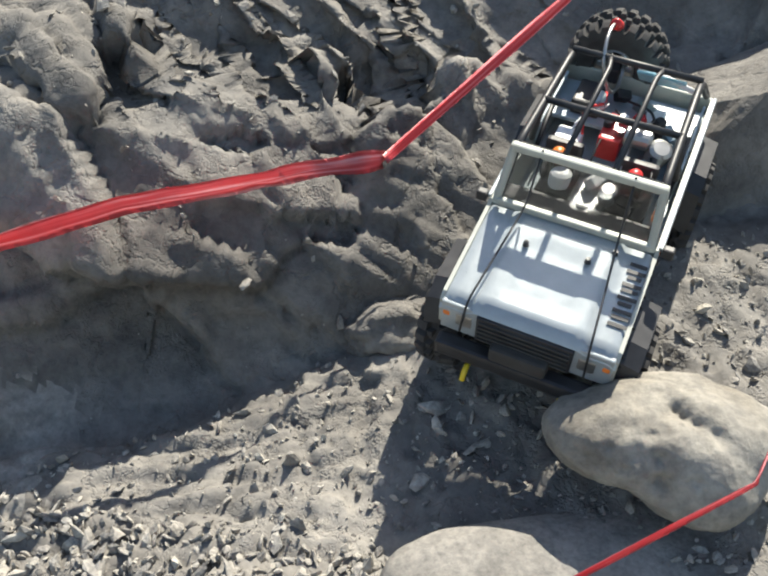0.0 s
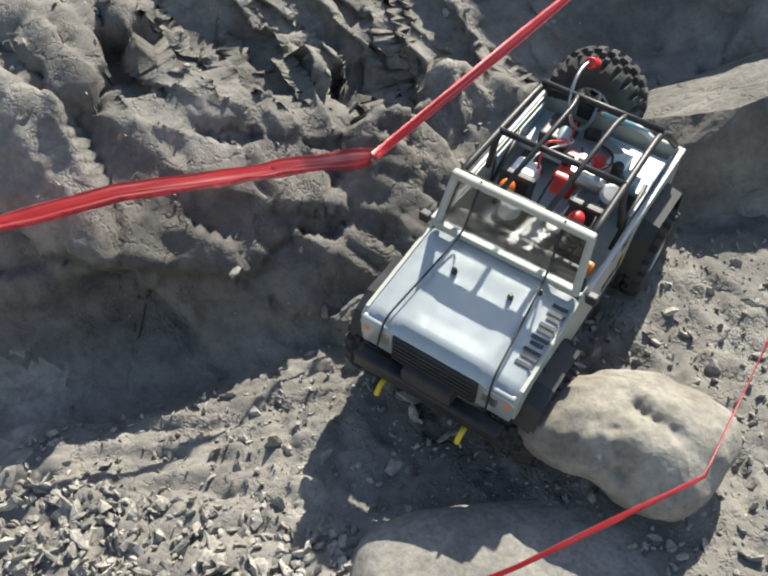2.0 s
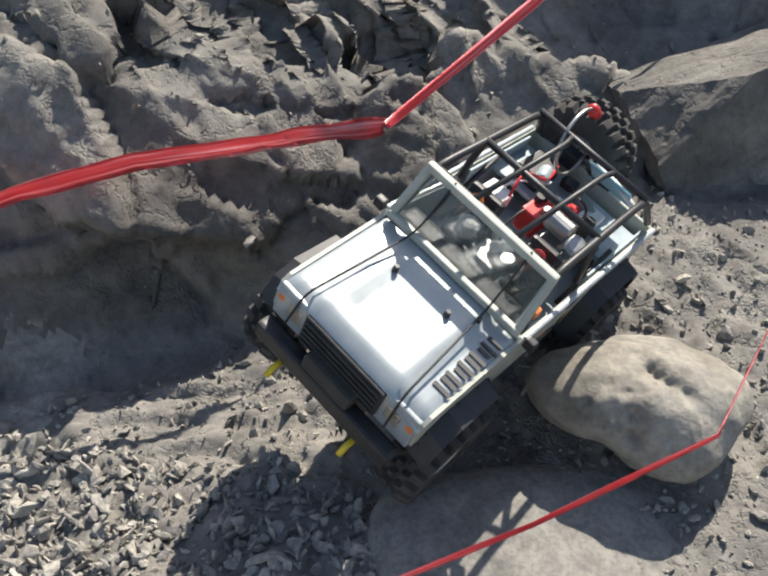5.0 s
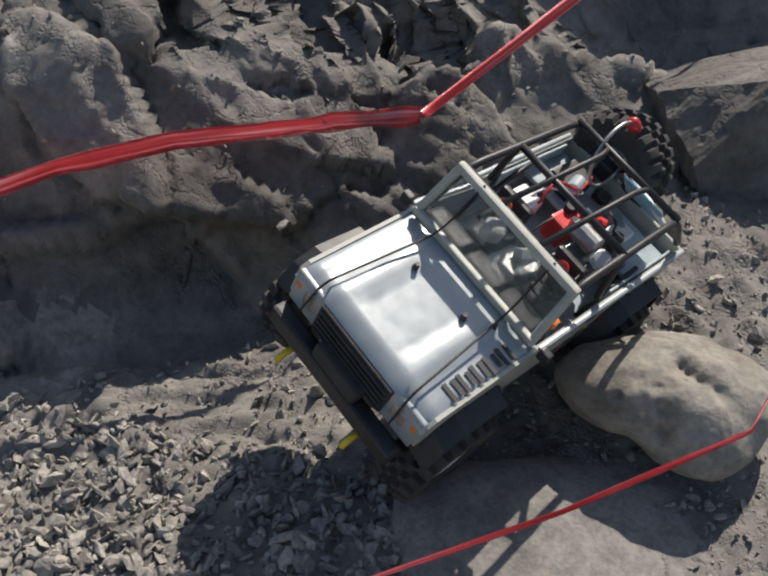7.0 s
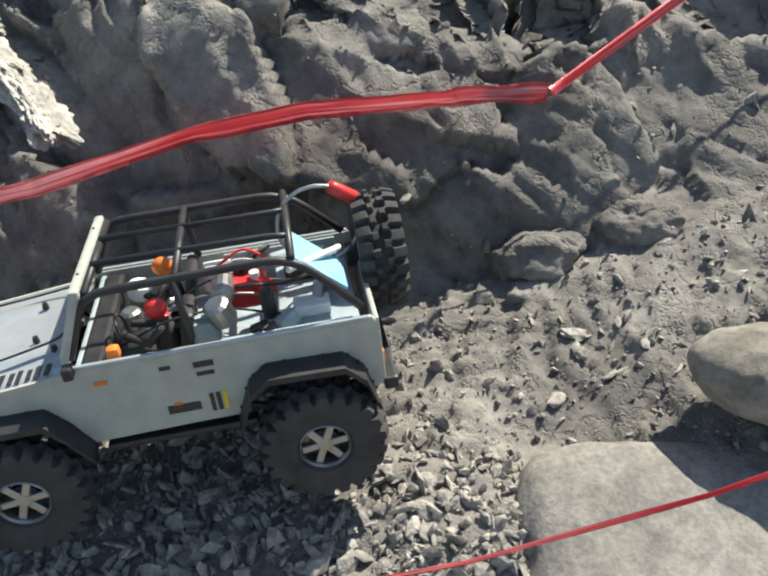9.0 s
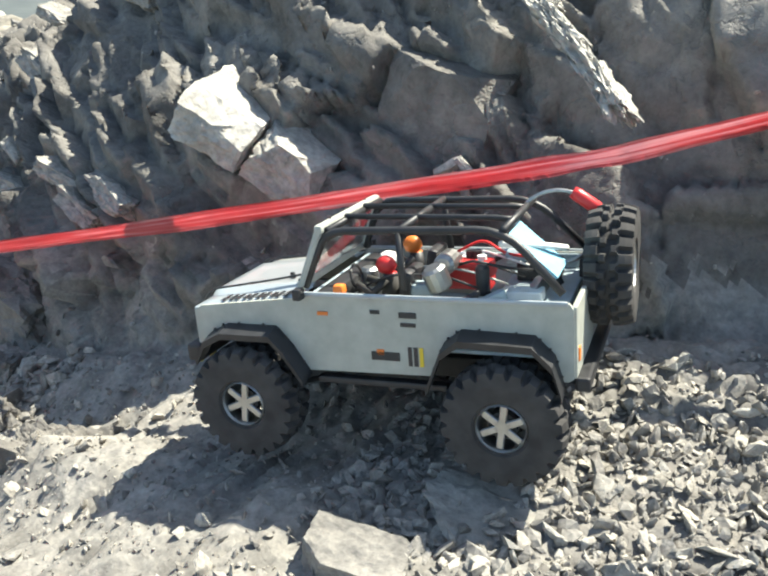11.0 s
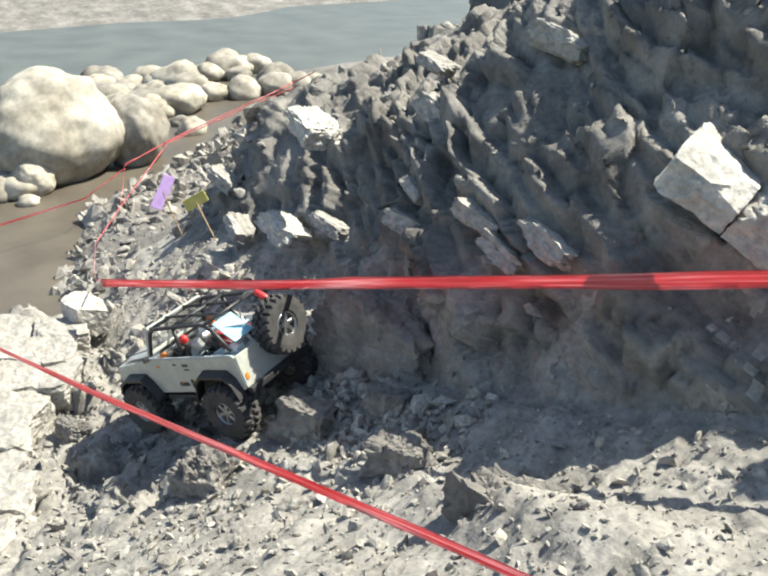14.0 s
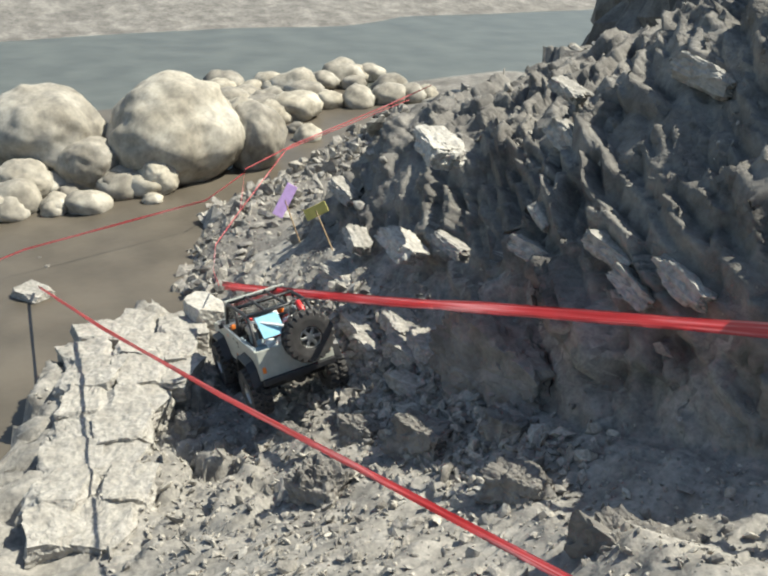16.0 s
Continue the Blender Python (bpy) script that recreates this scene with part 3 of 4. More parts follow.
SPOTS = [(rnd.uniform(-4.9, -4.25), rnd.uniform(-0.8, 0.35)) for _ in range(40)] + [(rnd.uniform(-6.3, -4.9), rnd.uniform(1.15, 2.6)) for _ in range(46)]
for x, y in SPOTS:
    s = rnd.uniform(0.04, 0.12) * (1.35 if x < -5.3 else 1)
    rounded("river_stone", (s * rnd.uniform(0.9, 1.3), s, s * rnd.uniform(0.6, 0.9)), rnd.randint(1, 90), pose(x, y, WATER_Z + s * 0.4, 0, 0, rnd.uniform(0, 360)),
            RIVER_STONE, "rounded grey-white river stone on the bank", 0.26, 3, group="river stones")


# ---- loose stones ----
def pebbles(name, count, x0, x1, y0, y1, s0, s1, seed, label, density, sub=1, wall=0.02):
    """Broken stones scattered over the ground, as one mesh."""
    g = np.random.default_rng(seed)
    x, y = g.uniform(x0, x1, count), g.uniform(y0, y1, count)
    keep = g.random(count) < density(x, y)
    x, y = x[keep], y[keep]
    p = ground_points(x, y)
    base = bmesh.new()
    bmesh.ops.create_icosphere(base, subdivisions=sub, radius=1)
    v0 = np.array([v.co for v in base.verts])
    f0 = np.array([[v.index for v in f.verts] for f in base.faces])
    base.free()
    n = len(p)
    size = s0 * (s1 / s0) ** (g.random(n) ** 2.2)
    shape = g.uniform(0.5, 1.3, (n, 3)) * (1.15, 0.85, 0.42)
    jig = g.uniform(0.55, 1.35, (n, len(v0)))
    q = g.normal(size=(n, 4))
    q /= np.linalg.norm(q, axis=1)[:, None]
    w, a, b, c = q.T
    R = np.stack([1 - 2 * (b * b + c * c), 2 * (a * b - c * w), 2 * (a * c + b * w), 2 * (a * b + c * w), 1 - 2 * (a * a + c * c), 2 * (b * c - a * w),
                  2 * (a * c - b * w), 2 * (b * c + a * w), 1 - 2 * (a * a + b * b)], 1).reshape(n, 3, 3)
    v = v0[None] * jig[..., None] * shape[:, None]
    v = np.einsum("nij,nvj->nvi", R, v) * size[:, None, None] + (p + np.stack([0 * size, 0 * size, size * 0.25], 1))[:, None]
    faces = (f0[None] + (np.arange(n) * len(v0))[:, None, None]).reshape(-1, 3)
    me = bpy.data.meshes.new(name)
    me.vertices.add(n * len(v0))
    me.vertices.foreach_set("co", v.ravel())
    me.loops.add(faces.size)
    me.loops.foreach_set("vertex_index", faces.ravel())
    me.polygons.add(len(faces))
    me.polygons.foreach_set("loop_start", np.arange(len(faces)) * 3)
    me.update(calc_edges=True)
    me.shade_flat()
    me.materials.append(GRAVEL)
    return tagged(new(name, me), label, "gravel", kind="stuff")


def on_floor(x, y):
    ft = np.interp(x, SX, FOOT)
    return np.clip((ft - y) / 0.06, 0.08, 1)


def on_bank(x, y):
    return (x > np.interp(y, BANK_Y, BANK_X) - 0.03) * np.clip(1.3 - (x - np.interp(y, BANK_Y, BANK_X)) * 1.6, 0.1, 1)


def on_ledges(x, y):
    e = 0.02
    s = np.abs(ground_base(x, y + e) - ground_base(x, y)) / e
    return np.clip(1.2 - s * 0.9, 0.02, 0.8)


pebbles("gravel", 30000, -3.0, 0.5, -0.4, 1.15, 0.0016, 0.007, 1, "fine grey slate gravel over the track", on_floor, 1)
pebbles("rubble", 5000, -3.0, 0.5, -0.4, 1.1, 0.004, 0.015, 2, "broken grey stones lying along the track", on_floor, 1)
pebbles("chunk_rubble", 3800, -0.85, 0.0, 0.12, 0.5, 0.005, 0.014, 5, "loose broken stone chunks beside the slab", on_floor, 1)
pebbles("platform_rubble", 900, -2.75, -1.5, -0.5, 0.15, 0.005, 0.02, 6, "pale broken stones strewn over the platform", on_floor, 1)
pebbles("talus", 2400, -2.75, -1.5, 0.08, 0.38, 0.006, 0.024, 8, "pale broken stones banked against the wall", on_floor, 1)
pebbles("bank_rubble", 5200, -5.3, -2.85, 0.1, 2.2, 0.008, 0.05, 9, "pale broken stones heaped between the silt and the wall", on_bank, 1)
pebbles("ledge_rubble", 3000, -3.2, 0.5, 0.5, 1.5, 0.002, 0.009, 3, "stone chips on the rock ledges", on_ledges, 1)


# ---- barrier tape ----
def tape_material():
    m, n, l, b = material("red_barrier_tape")
    tc, t = n.new("ShaderNodeTexCoord"), n.new("ShaderNodeTexNoise")
    # streaks drawn out along the ribbon, pale ones painting highlights and backlight
    along = n.new("ShaderNodeVectorMath")
    along.operation = "MULTIPLY"
    along.inputs[1].default_value = (4.0, 5.0, 1.0)
    l.new(tc.outputs["UV"], along.inputs[0])
    l.new(along.outputs["Vector"], t.inputs["Vector"])
    t.inputs["Scale"].default_value, t.inputs["Detail"].default_value = 1.0, 3
    r = ramp(n, [(0.32, (0.62, 0.055, 0.07)), (0.5, (0.76, 0.16, 0.18)), (0.66, (0.9, 0.52, 0.54))])
    l.new(t.outputs["Fac"], r.inputs["Fac"])
    l.new(r.outputs["Color"], b.inputs["Base Color"])
    b.inputs["Roughness"].default_value = 0.3
    b.inputs["Transmission Weight"].default_value = 0.0
    return m


TAPE = tape_material()


def tape(pts, width, label, seed=1, sag=0.0, steps=14):
    """Folded plastic ribbon through the points, twisting a little."""
    bm = bmesh.new()
    path = []
    pts = [Vector(p) for p in pts]
    for a, b in zip(pts, pts[1:]):
        for k in range(steps):
            t = k / steps
            path.append(a.lerp(b, t) - Vector((0, 0, sag * 4 * t * (1 - t))))
    path.append(pts[-1])
    rows = []
    for i, p in enumerate(path):
        d = (path[min(i + 1, len(path) - 1)] - path[max(i - 1, 0)]).normalized()
        side = d.cross(Vector((0, 0, 1))).normalized()
        up = side.cross(d)
        w = width * 1.15 * (0.8 + 0.3 * noise.noise(Vector((i * 0.13, seed, 0))))
        a = 0.5 * noise.noise(Vector((i * 0.06, seed, 4)))
        u = up * math.cos(a) + side * math.sin(a)
        o = side * math.cos(a) - up * math.sin(a)
        ridge = 0.16 * w * (1 + noise.noise(Vector((i * 0.2, seed, 9))))
        rows.append([bm.verts.new(p + u * w * k + o * f * ridge) for k, f in ((-0.5, 0), (-0.25, 1), (0.0, -0.3), (0.25, 0.9), (0.5, 0))])
    uv = bm.loops.layers.uv.new("UVMap")
    reach = 0.0
    for i, (q, r) in enumerate(zip(rows, rows[1:])):
        step_on = (path[i + 1] - path[i]).length
        for k in range(4):
            f = bm.faces.new((q[k], q[k + 1], r[k + 1], r[k]))
            for loop, (du, dv) in zip(f.loops, ((0, 0), (0, 1), (1, 1), (1, 0))):
                loop[uv].uv = (reach + du * step_on + seed * 7.0, (k + dv) / 4)
        reach += step_on
    bmesh.ops.solidify(bm, geom=bm.faces[:], thickness=0.0006)
    ob = link("barrier_tape", bm, TAPE, smooth=True)
    return tagged(ob, label, "barrier tape", "barrier tapes")


tape([(-0.228, 0.873, 0.387), (-0.291, 0.793, 0.404), (-0.352, 0.74, 0.404), (-0.467, 0.678, 0.395), (-0.582, 0.617, 0.368), (-0.72, 0.5, 0.325), (-0.84, 0.46, 0.285), (-1.3, 0.345, 0.13), (-1.82, 0.23, -0.04), (-2.12, 0.19, -0.15), (-2.8, 0.06, -0.37)], 0.025,
     "red plastic barrier tape strung along the rock wall", 1)
tape([(-0.228, 0.873, 0.387), (-0.056, 1.107, 0.516), (0.2, 1.455, 0.708)], 0.017, "red plastic barrier tape rising over the ledge", 2)
tape([(0.21, 0.62, 0.54), (0.185, 0.535, 0.455), (0.155, 0.468, 0.352), (0.025, 0.395, 0.285), (-0.14, 0.29, 0.24), (-0.27, 0.23, 0.2)], 0.009, "red plastic barrier tape beside the pale boulder", 3)
tape([(-0.7, -0.14, 0.2), (-1.17, -0.183, 0.077), (-1.96, -0.236, -0.165), (-2.76, -0.29, -0.395), (-3.556, -0.344, -0.6)], 0.014, "red plastic barrier tape along the platform edge", 4)
tape([(-2.83, 0.06, -0.38), (-3.3, 0.2, -0.56), (-3.46, 0.268, -0.533), (-3.642, 0.439, -0.489), (-4.06, 0.63, -0.466), (-4.171, 0.92, -0.421), (-4.361, 1.538, -0.345), (-4.45, 1.87, -0.29)], 0.007, "slack red barrier tape over the boulders", 5)
tape([(-3.642, 0.439, -0.489), (-4.17, 0.88, -0.44), (-4.4, 1.7, -0.34)], 0.006, "second slack strand of red barrier tape", 7)
tape([(-4.06, 0.63, -0.48), (-3.9, 0.389, -0.52), (-3.79, -0.34, -0.55), (-3.7, -0.7, -0.6)], 0.008, "slack red barrier tape across the silt", 6)
block("river_stone", (0.06, 0.045, 0.022), 90, pose(-3.6, -0.36, -0.645, 0, 0, 30), BEDROCK, "pale stone on the silt holding the tape", 0.06, 12)


def marker(place, foot, w, h, mat, label, lean):
    """A small card on a thin stake."""
    top = tagged(new("marker_sign"), label, "marker sign")
    top.matrix_world = Matrix.Translation(foot)
    d = Vector(place) - Vector(foot)
    bm = bmesh.new()
    tube(bm, [(0, 0, -0.03), tuple(d)], 0.0025, 6)
    part("stake", bm, STAKE, top)
    bm = bmesh.new()
    cube(bm, w, 0.003, h, Matrix.Translation(d) @ pose(0, 0, 0, -25, lean, 58), 0.001, 1)
    part("card", bm, mat, top)


STAKE = paint("wooden_stake", (0.35, 0.24, 0.13), 0.7)
LILAC = paint("lilac_card", (0.55, 0.36, 0.68), 0.5)
YELLOW_CARD = paint("yellow_card", (0.5, 0.42, 0.1), 0.5)
marker((-3.02, 0.36, -0.235), (-2.96, 0.38, -0.33), 0.035, 0.11, LILAC, "lilac marker card on a wooden stake", 28)
marker((-2.89, 0.405, -0.235), (-2.81, 0.42, -0.31), 0.075, 0.035, YELLOW_CARD, "yellow marker card on a wooden stake", -28)


# ---- the trail truck ----
SILVER = paint("silver_blue_paint", (0.36, 0.395, 0.41), 0.3, 0.2, 0.4, 0.06)
PANEL = paint("dusty_side_paint", (0.40, 0.41, 0.36), 0.5, 0.0, 0.1, 0.1)
BLACK = paint("black_plastic", (0.02, 0.02, 0.022), 0.45)
RUBBER = paint("tyre_rubber", (0.045, 0.042, 0.04), 0.85, 0, 0, 0.35, 40.0, 0.3)
CHROME = paint("bright_alloy", (0.42, 0.42, 0.41), 0.4, 1.0)
TUB = paint("blue_grey_tub", (0.33, 0.4, 0.43), 0.4)
WHITE = paint("white_plastic", (0.78, 0.78, 0.76), 0.4)
RED = paint("red_plastic", (0.62, 0.03, 0.03), 0.35)
ORANGE = paint("orange_plastic", (0.75, 0.2, 0.03), 0.4)
YELLOW = paint("yellow_paint", (0.75, 0.55, 0.03), 0.4)
BLUE = paint("pale_blue_plastic", (0.25, 0.5, 0.62), 0.35)
DARK = paint("dusty_underbody", (0.045, 0.042, 0.038), 0.8)


def glass_material():
    m, n, l, b = material("clear_windscreen")
    b.inputs["Base Color"].default_value = (0.62, 0.65, 0.66, 1)
    b.inputs["Roughness"].default_value, b.inputs["Transmission Weight"].default_value, b.inputs["IOR"].default_value = 0.06, 1.0, 1.4
    return m


GLASS = glass_material()
I4 = Matrix()
truck = tagged(new("trail_truck"), "silver-blue scale off-road truck with black roll cage and knobbly tyres", "model truck")


def bar(name, pts, r, mat=BLACK, parent=truck, label=""):
    bm = bmesh.new()
    tube(bm, bend(pts), r)
    return part(name, bm, mat, parent, label, smooth=True)


def box(name, size, m, mat, parent=truck, label="", bevel=0.002):
    bm = bmesh.new()
    cube(bm, *size, m, min(bevel, min(size) * 0.4))
    return part(name, bm, mat, parent, label)


SIDE = [(0.198, 0.128), (0.198, 0.162), (0.19, 0.168), (0.072, 0.181), (0.066, 0.186), (-0.201, 0.186), (-0.205, 0.18), (-0.205, 0.114), (-0.2, 0.11), (-0.19, 0.11), (-0.184, 0.132), (-0.168, 0.15),
        (-0.102, 0.152), (-0.084, 0.14), (-0.068, 0.106), (0.066, 0.103), (0.082, 0.13), (0.096, 0.146), (0.156, 0.146), (0.176, 0.136), (0.184, 0.124)]
ARCH_F = [(0.066, 0.104), (0.086, 0.134), (0.1, 0.15), (0.158, 0.15), (0.18, 0.139), (0.192, 0.118)]
ARCH_R = [(-0.066, 0.104), (-0.082, 0.143), (-0.1, 0.157), (-0.17, 0.155), (-0.188, 0.137), (-0.196, 0.108)]
bm = bmesh.new()
bmesh.ops.create_icosphere(bm, subdivisions=1, radius=0.0016)
RIVET = bpy.data.meshes.new("rivet")
bm.to_mesh(RIVET)
bm.free()
RIVET.materials.append(DARK)
for side in (1, -1):
    bm = bmesh.new()
    plate(bm, SIDE, 0.004, pose(0, 0.09 * side, 0))
    panel = part("side_panel", bm, PANEL, truck, "dusty pale body side")
    box("belt_trim", (0.265, 0.005, 0.005), pose(-0.068, 0.0925 * side, 0.186), SILVER, panel)
    for arch in (ARCH_F, ARCH_R):
        bm = bmesh.new()
        inner, outer = [], []
        for (x, z) in arch:
            inner.append((bm.verts.new((x, 0.088 * side, z + 0.001)), bm.verts.new((x, 0.088 * side, z - 0.006))))
            outer.append((bm.verts.new((x, 0.113 * side, z - 0.005)), bm.verts.new((x, 0.112 * side, z - 0.012))))
        for k in range(len(arch) - 1):
            for a, b in ((inner[k][0], outer[k][0]), (outer[k][0], outer[k][1]), (outer[k][1], inner[k][1])):
                c = {inner[k][0]: inner[k + 1][0], outer[k][0]: outer[k + 1][0], outer[k][1]: outer[k + 1][1], inner[k][1]: inner[k + 1][1]}
                bm.faces.new((a, b, c[b], c[a]))
        bmesh.ops.recalc_face_normals(bm, faces=bm.faces[:])
        flare = part("fender_flare", bm, BLACK, truck, "black riveted fender flare")
        for (x, z), (x2, z2) in zip(arch, arch[1:]):
            for t in (0.25, 0.75):
                rivet = new("rivet", RIVET)
                rivet.parent, rivet.matrix_basis = flare, pose(x + (x2 - x) * t, 0.094 * side, z + (z2 - z) * t + 0.001)
    box("rock_slider", (0.14, 0.012, 0.007), pose(-0.012, 0.086 * side, 0.093), BLACK)
    box("wing_mirror", (0.009, 0.012, 0.012), pose(0.066, 0.1 * side, 0.188), BLACK)
    box("headlight", (0.006, 0.018, 0.018), pose(0.199, 0.064 * side, 0.144), CHROME, bevel=0.003)
    box("turn_signal", (0.005, 0.008, 0.008), pose(0.199, 0.083 * side, 0.148), ORANGE)
    box("tail_light", (0.004, 0.009, 0.014), pose(-0.207, 0.08 * side, 0.135), ORANGE)
    bm = bmesh.new()
    tube(bm, bend([(0.208, 0.05 * side, 0.095), (0.225, 0.05 * side, 0.094), (0.231, 0.05 * side, 0.085)]), 0.0032, 7)
    part("tow_hook", bm, YELLOW, truck, "yellow tow hook", smooth=True)


def hood():
    """Bonnet with a raised middle and rolled front edge."""
    bm = bmesh.new()
    nx, ny = 14, 24
    rows = []
    for i in range(nx + 1):
        t = i / nx
        x = 0.202 - 0.132 * t
        row = []
        for j in range(ny + 1):
            y = (-0.091 + 0.182 * j / ny)
            z = 0.168 + 0.014 * t
            z += 0.005 * min(1, max(0, (0.062 - 0.004 * t - abs(y)) / 0.006))
            z -= 0.010 * max(0, 1 - t / 0.06) ** 2 + 0.005 * max(0, (abs(y) - 0.083) / 0.008) ** 2
            z -= 0.0015 * (abs(y) < 0.034) * (0.2 < t < 0.72)
            row.append(bm.verts.new((x, y, z)))
        rows.append(row)
    for a, b in zip(rows, rows[1:]):
        for j in range(ny):
            bm.faces.new((a[j], b[j], b[j + 1], a[j + 1]))
    bmesh.ops.recalc_face_normals(bm, faces=bm.faces[:])
    if bm.faces[0].normal.z < 0:
        bmesh.ops.reverse_faces(bm, faces=bm.faces[:])
    ob = part("hood", bm, SILVER, truck, "silver-blue bonnet with a raised centre", smooth=True)
    for x, y in ((0.112, -0.034), (0.108, 0.03), (0.087, 0.052)):
        b2 = bmesh.new()
        bmesh.ops.create_cone(b2, cap_ends=True, segments=10, radius1=0.0035, radius2=0.0025, depth=0.006, matrix=pose(x, y, 0.186))
        part("hood_pin", b2, BLACK, ob)


hood()
box("nose_panel", (0.006, 0.178, 0.042), pose(0.198, 0, 0.144), SILVER)
grille = box("grille", (0.006, 0.1, 0.036), pose(0.202, 0, 0.144), BLACK)
for k in range(5):
    box("grille_slat", (0.003, 0.094, 0.002), pose(0.206, 0, 0.131 + 0.0065 * k), DARK, grille, bevel=0.0005)
box("front_bumper", (0.018, 0.175, 0.02), pose(0.211, 0, 0.11), BLACK, bevel=0.004)
box("winch", (0.02, 0.06, 0.022), pose(0.208, 0, 0.126), DARK, bevel=0.004)
box("rear_bumper", (0.014, 0.18, 0.014), pose(-0.212, 0, 0.107), BLACK, bevel=0.003)
box("tailgate", (0.005, 0.18, 0.07), pose(-0.205, 0, 0.148), PANEL, truck, "pale dented tailgate")
box("tub_floor", (0.25, 0.176, 0.004), pose(-0.07, 0, 0.132), TUB)
box("tub_rear_deck", (0.075, 0.176, 0.006), pose(-0.155, 0, 0.166), TUB)
box("dashboard", (0.022, 0.17, 0.03), pose(0.05, 0, 0.168), BLACK, bevel=0.005)
box("firewall", (0.006, 0.176, 0.06), pose(0.062, 0, 0.152), TUB)
box("chassis", (0.36, 0.07, 0.022), pose(0, 0, 0.092), DARK)
box("skid_plate", (0.12, 0.05, 0.012), pose(0, 0, 0.076), DARK)

# windscreen frame with pane, leaning back
bm = bmesh.new()
B, T = (0.071, 0.188), (0.047, 0.249)
cube(bm, 0.009, 0.162, 0.009, pose(T[0], 0, T[1]), 0.003)
cube(bm, 0.007, 0.17, 0.008, pose(B[0], 0, B[1] + 0.004), 0.002)
for y in (1, -1):
    tube(bm, [(B[0], y * 0.083, B[1]), (T[0], y * 0.077, T[1])], 0.0045, 8)
frame_ob = part("windscreen_frame", bm, PANEL, truck, "pale metal windscreen frame")
bm = bmesh.new()
vs = [bm.verts.new(p) for p in ((B[0], -0.082, B[1] + 0.002), (B[0], 0.082, B[1] + 0.002), (T[0], 0.075, T[1] - 0.002), (T[0], -0.075, T[1] - 0.002))]
bm.faces.new(vs)
bmesh.ops.solidify(bm, geom=bm.faces[:], thickness=0.0008)
pane = part("pane", bm, GLASS, frame_ob, "clear windscreen pane")
pane.visible_shadow = False
for y in (0.05, -0.05):
    bar("hood_cord", [(0.047, y * 0.95, 0.2545), (0.072, y, 0.196), (0.12, y * 1.1, 0.1875), (0.199, y * 1.25, 0.176), (0.209, y * 1.3, 0.136)], 0.0012, BLACK, truck, "black cord tied over the bonnet")

# roll cage
for side in (1, -1):
    y = 0.082 * side
    bar("roof_rail", [(0.066, y, 0.19), (0.042, y * 0.92, 0.247), (-0.14, y * 0.88, 0.249), (-0.194, y, 0.192)], 0.0042)
    bar("pillar", [(-0.04, y, 0.19), (-0.036, y * 0.9, 0.248)], 0.004)
    bar("roof_bar", [(0.04, 0.026 * side, 0.251), (-0.12, 0.026 * side, 0.25), (-0.141, 0.03 * side, 0.249)], 0.0032)
for x, z in ((0.04, 0.247), (-0.038, 0.249), (-0.139, 0.249)):
    bar("crossbar", [(x, -0.074, z), (x, 0.074, z)], 0.0038)
bar("rear_hoop", [(-0.17 + 0.042 * math.cos(a * math.pi / 8), -0.03 - 0.012 * math.sin(a * math.pi / 8), 0.228 + 0.036 * math.sin(a * math.pi / 8)) for a in range(-6, 11)], 0.0022, CHROME, truck, "bright bent tube hoop")
bar("rear_hoop", [(-0.135, 0.07, 0.235), (-0.165, 0.03, 0.224), (-0.185, 0.0, 0.214)], 0.0032, WHITE, truck, "white bent tube")
box("rear_panel", (0.062, 0.056, 0.003), pose(-0.162, 0.03, 0.22, 0, -42, 0), BLUE, truck, "pale blue translucent panel")
bm = bmesh.new()
lathe(bm, [(0.0, -0.018), (0.006, -0.018), (0.007, -0.012), (0.007, 0.011), (0.004, 0.016), (0.0025, 0.021), (0, 0.021)], 14, pose(-0.2, -0.04, 0.252, 0, 0, 90) @ pose(0, 0, 0, -35))
part("extinguisher", bm, RED, truck, "small red bottle clamped to the cage", smooth=True)

# cargo, seats and plain driver dummies
for y in (0.042, -0.042):
    seat = box("seat", (0.045, 0.045, 0.018), pose(-0.005, y, 0.146), BLACK, bevel=0.005)
    box("seat_back", (0.012, 0.043, 0.055), pose(-0.032, y, 0.176, 0, -12, 0), BLACK, seat, bevel=0.005)
for y, top, coat in ((0.042, RED, DARK), (-0.042, ORANGE, BLACK)):
    bm = bmesh.new()
    bmesh.ops.create_uvsphere(bm, u_segments=14, v_segments=10, radius=0.0095, matrix=pose(-0.008, y, 0.204) @ Matrix.Diagonal((1.15, 0.95, 1.05, 1)))
    bmesh.ops.create_cone(bm, cap_ends=True, segments=12, radius1=0.013, radius2=0.007, depth=0.034, matrix=pose(-0.012, y, 0.179))
    for d in (1, -1):
        tube(bm, [(-0.012, y + 0.011 * d, 0.192), (0.002, y + 0.018 * d, 0.178), (0.02, y + 0.012 * d, 0.186)], 0.0042, 8)
    bm.faces.ensure_lookup_table()
    for f in bm.faces:
        if f.calc_center_median().z < 0.193:
            f.material_index = 1
    dummy = part("driver_dummy", bm, top, truck, "plain helmeted dummy in a seat", smooth=True)
    dummy.data.materials.append(coat)
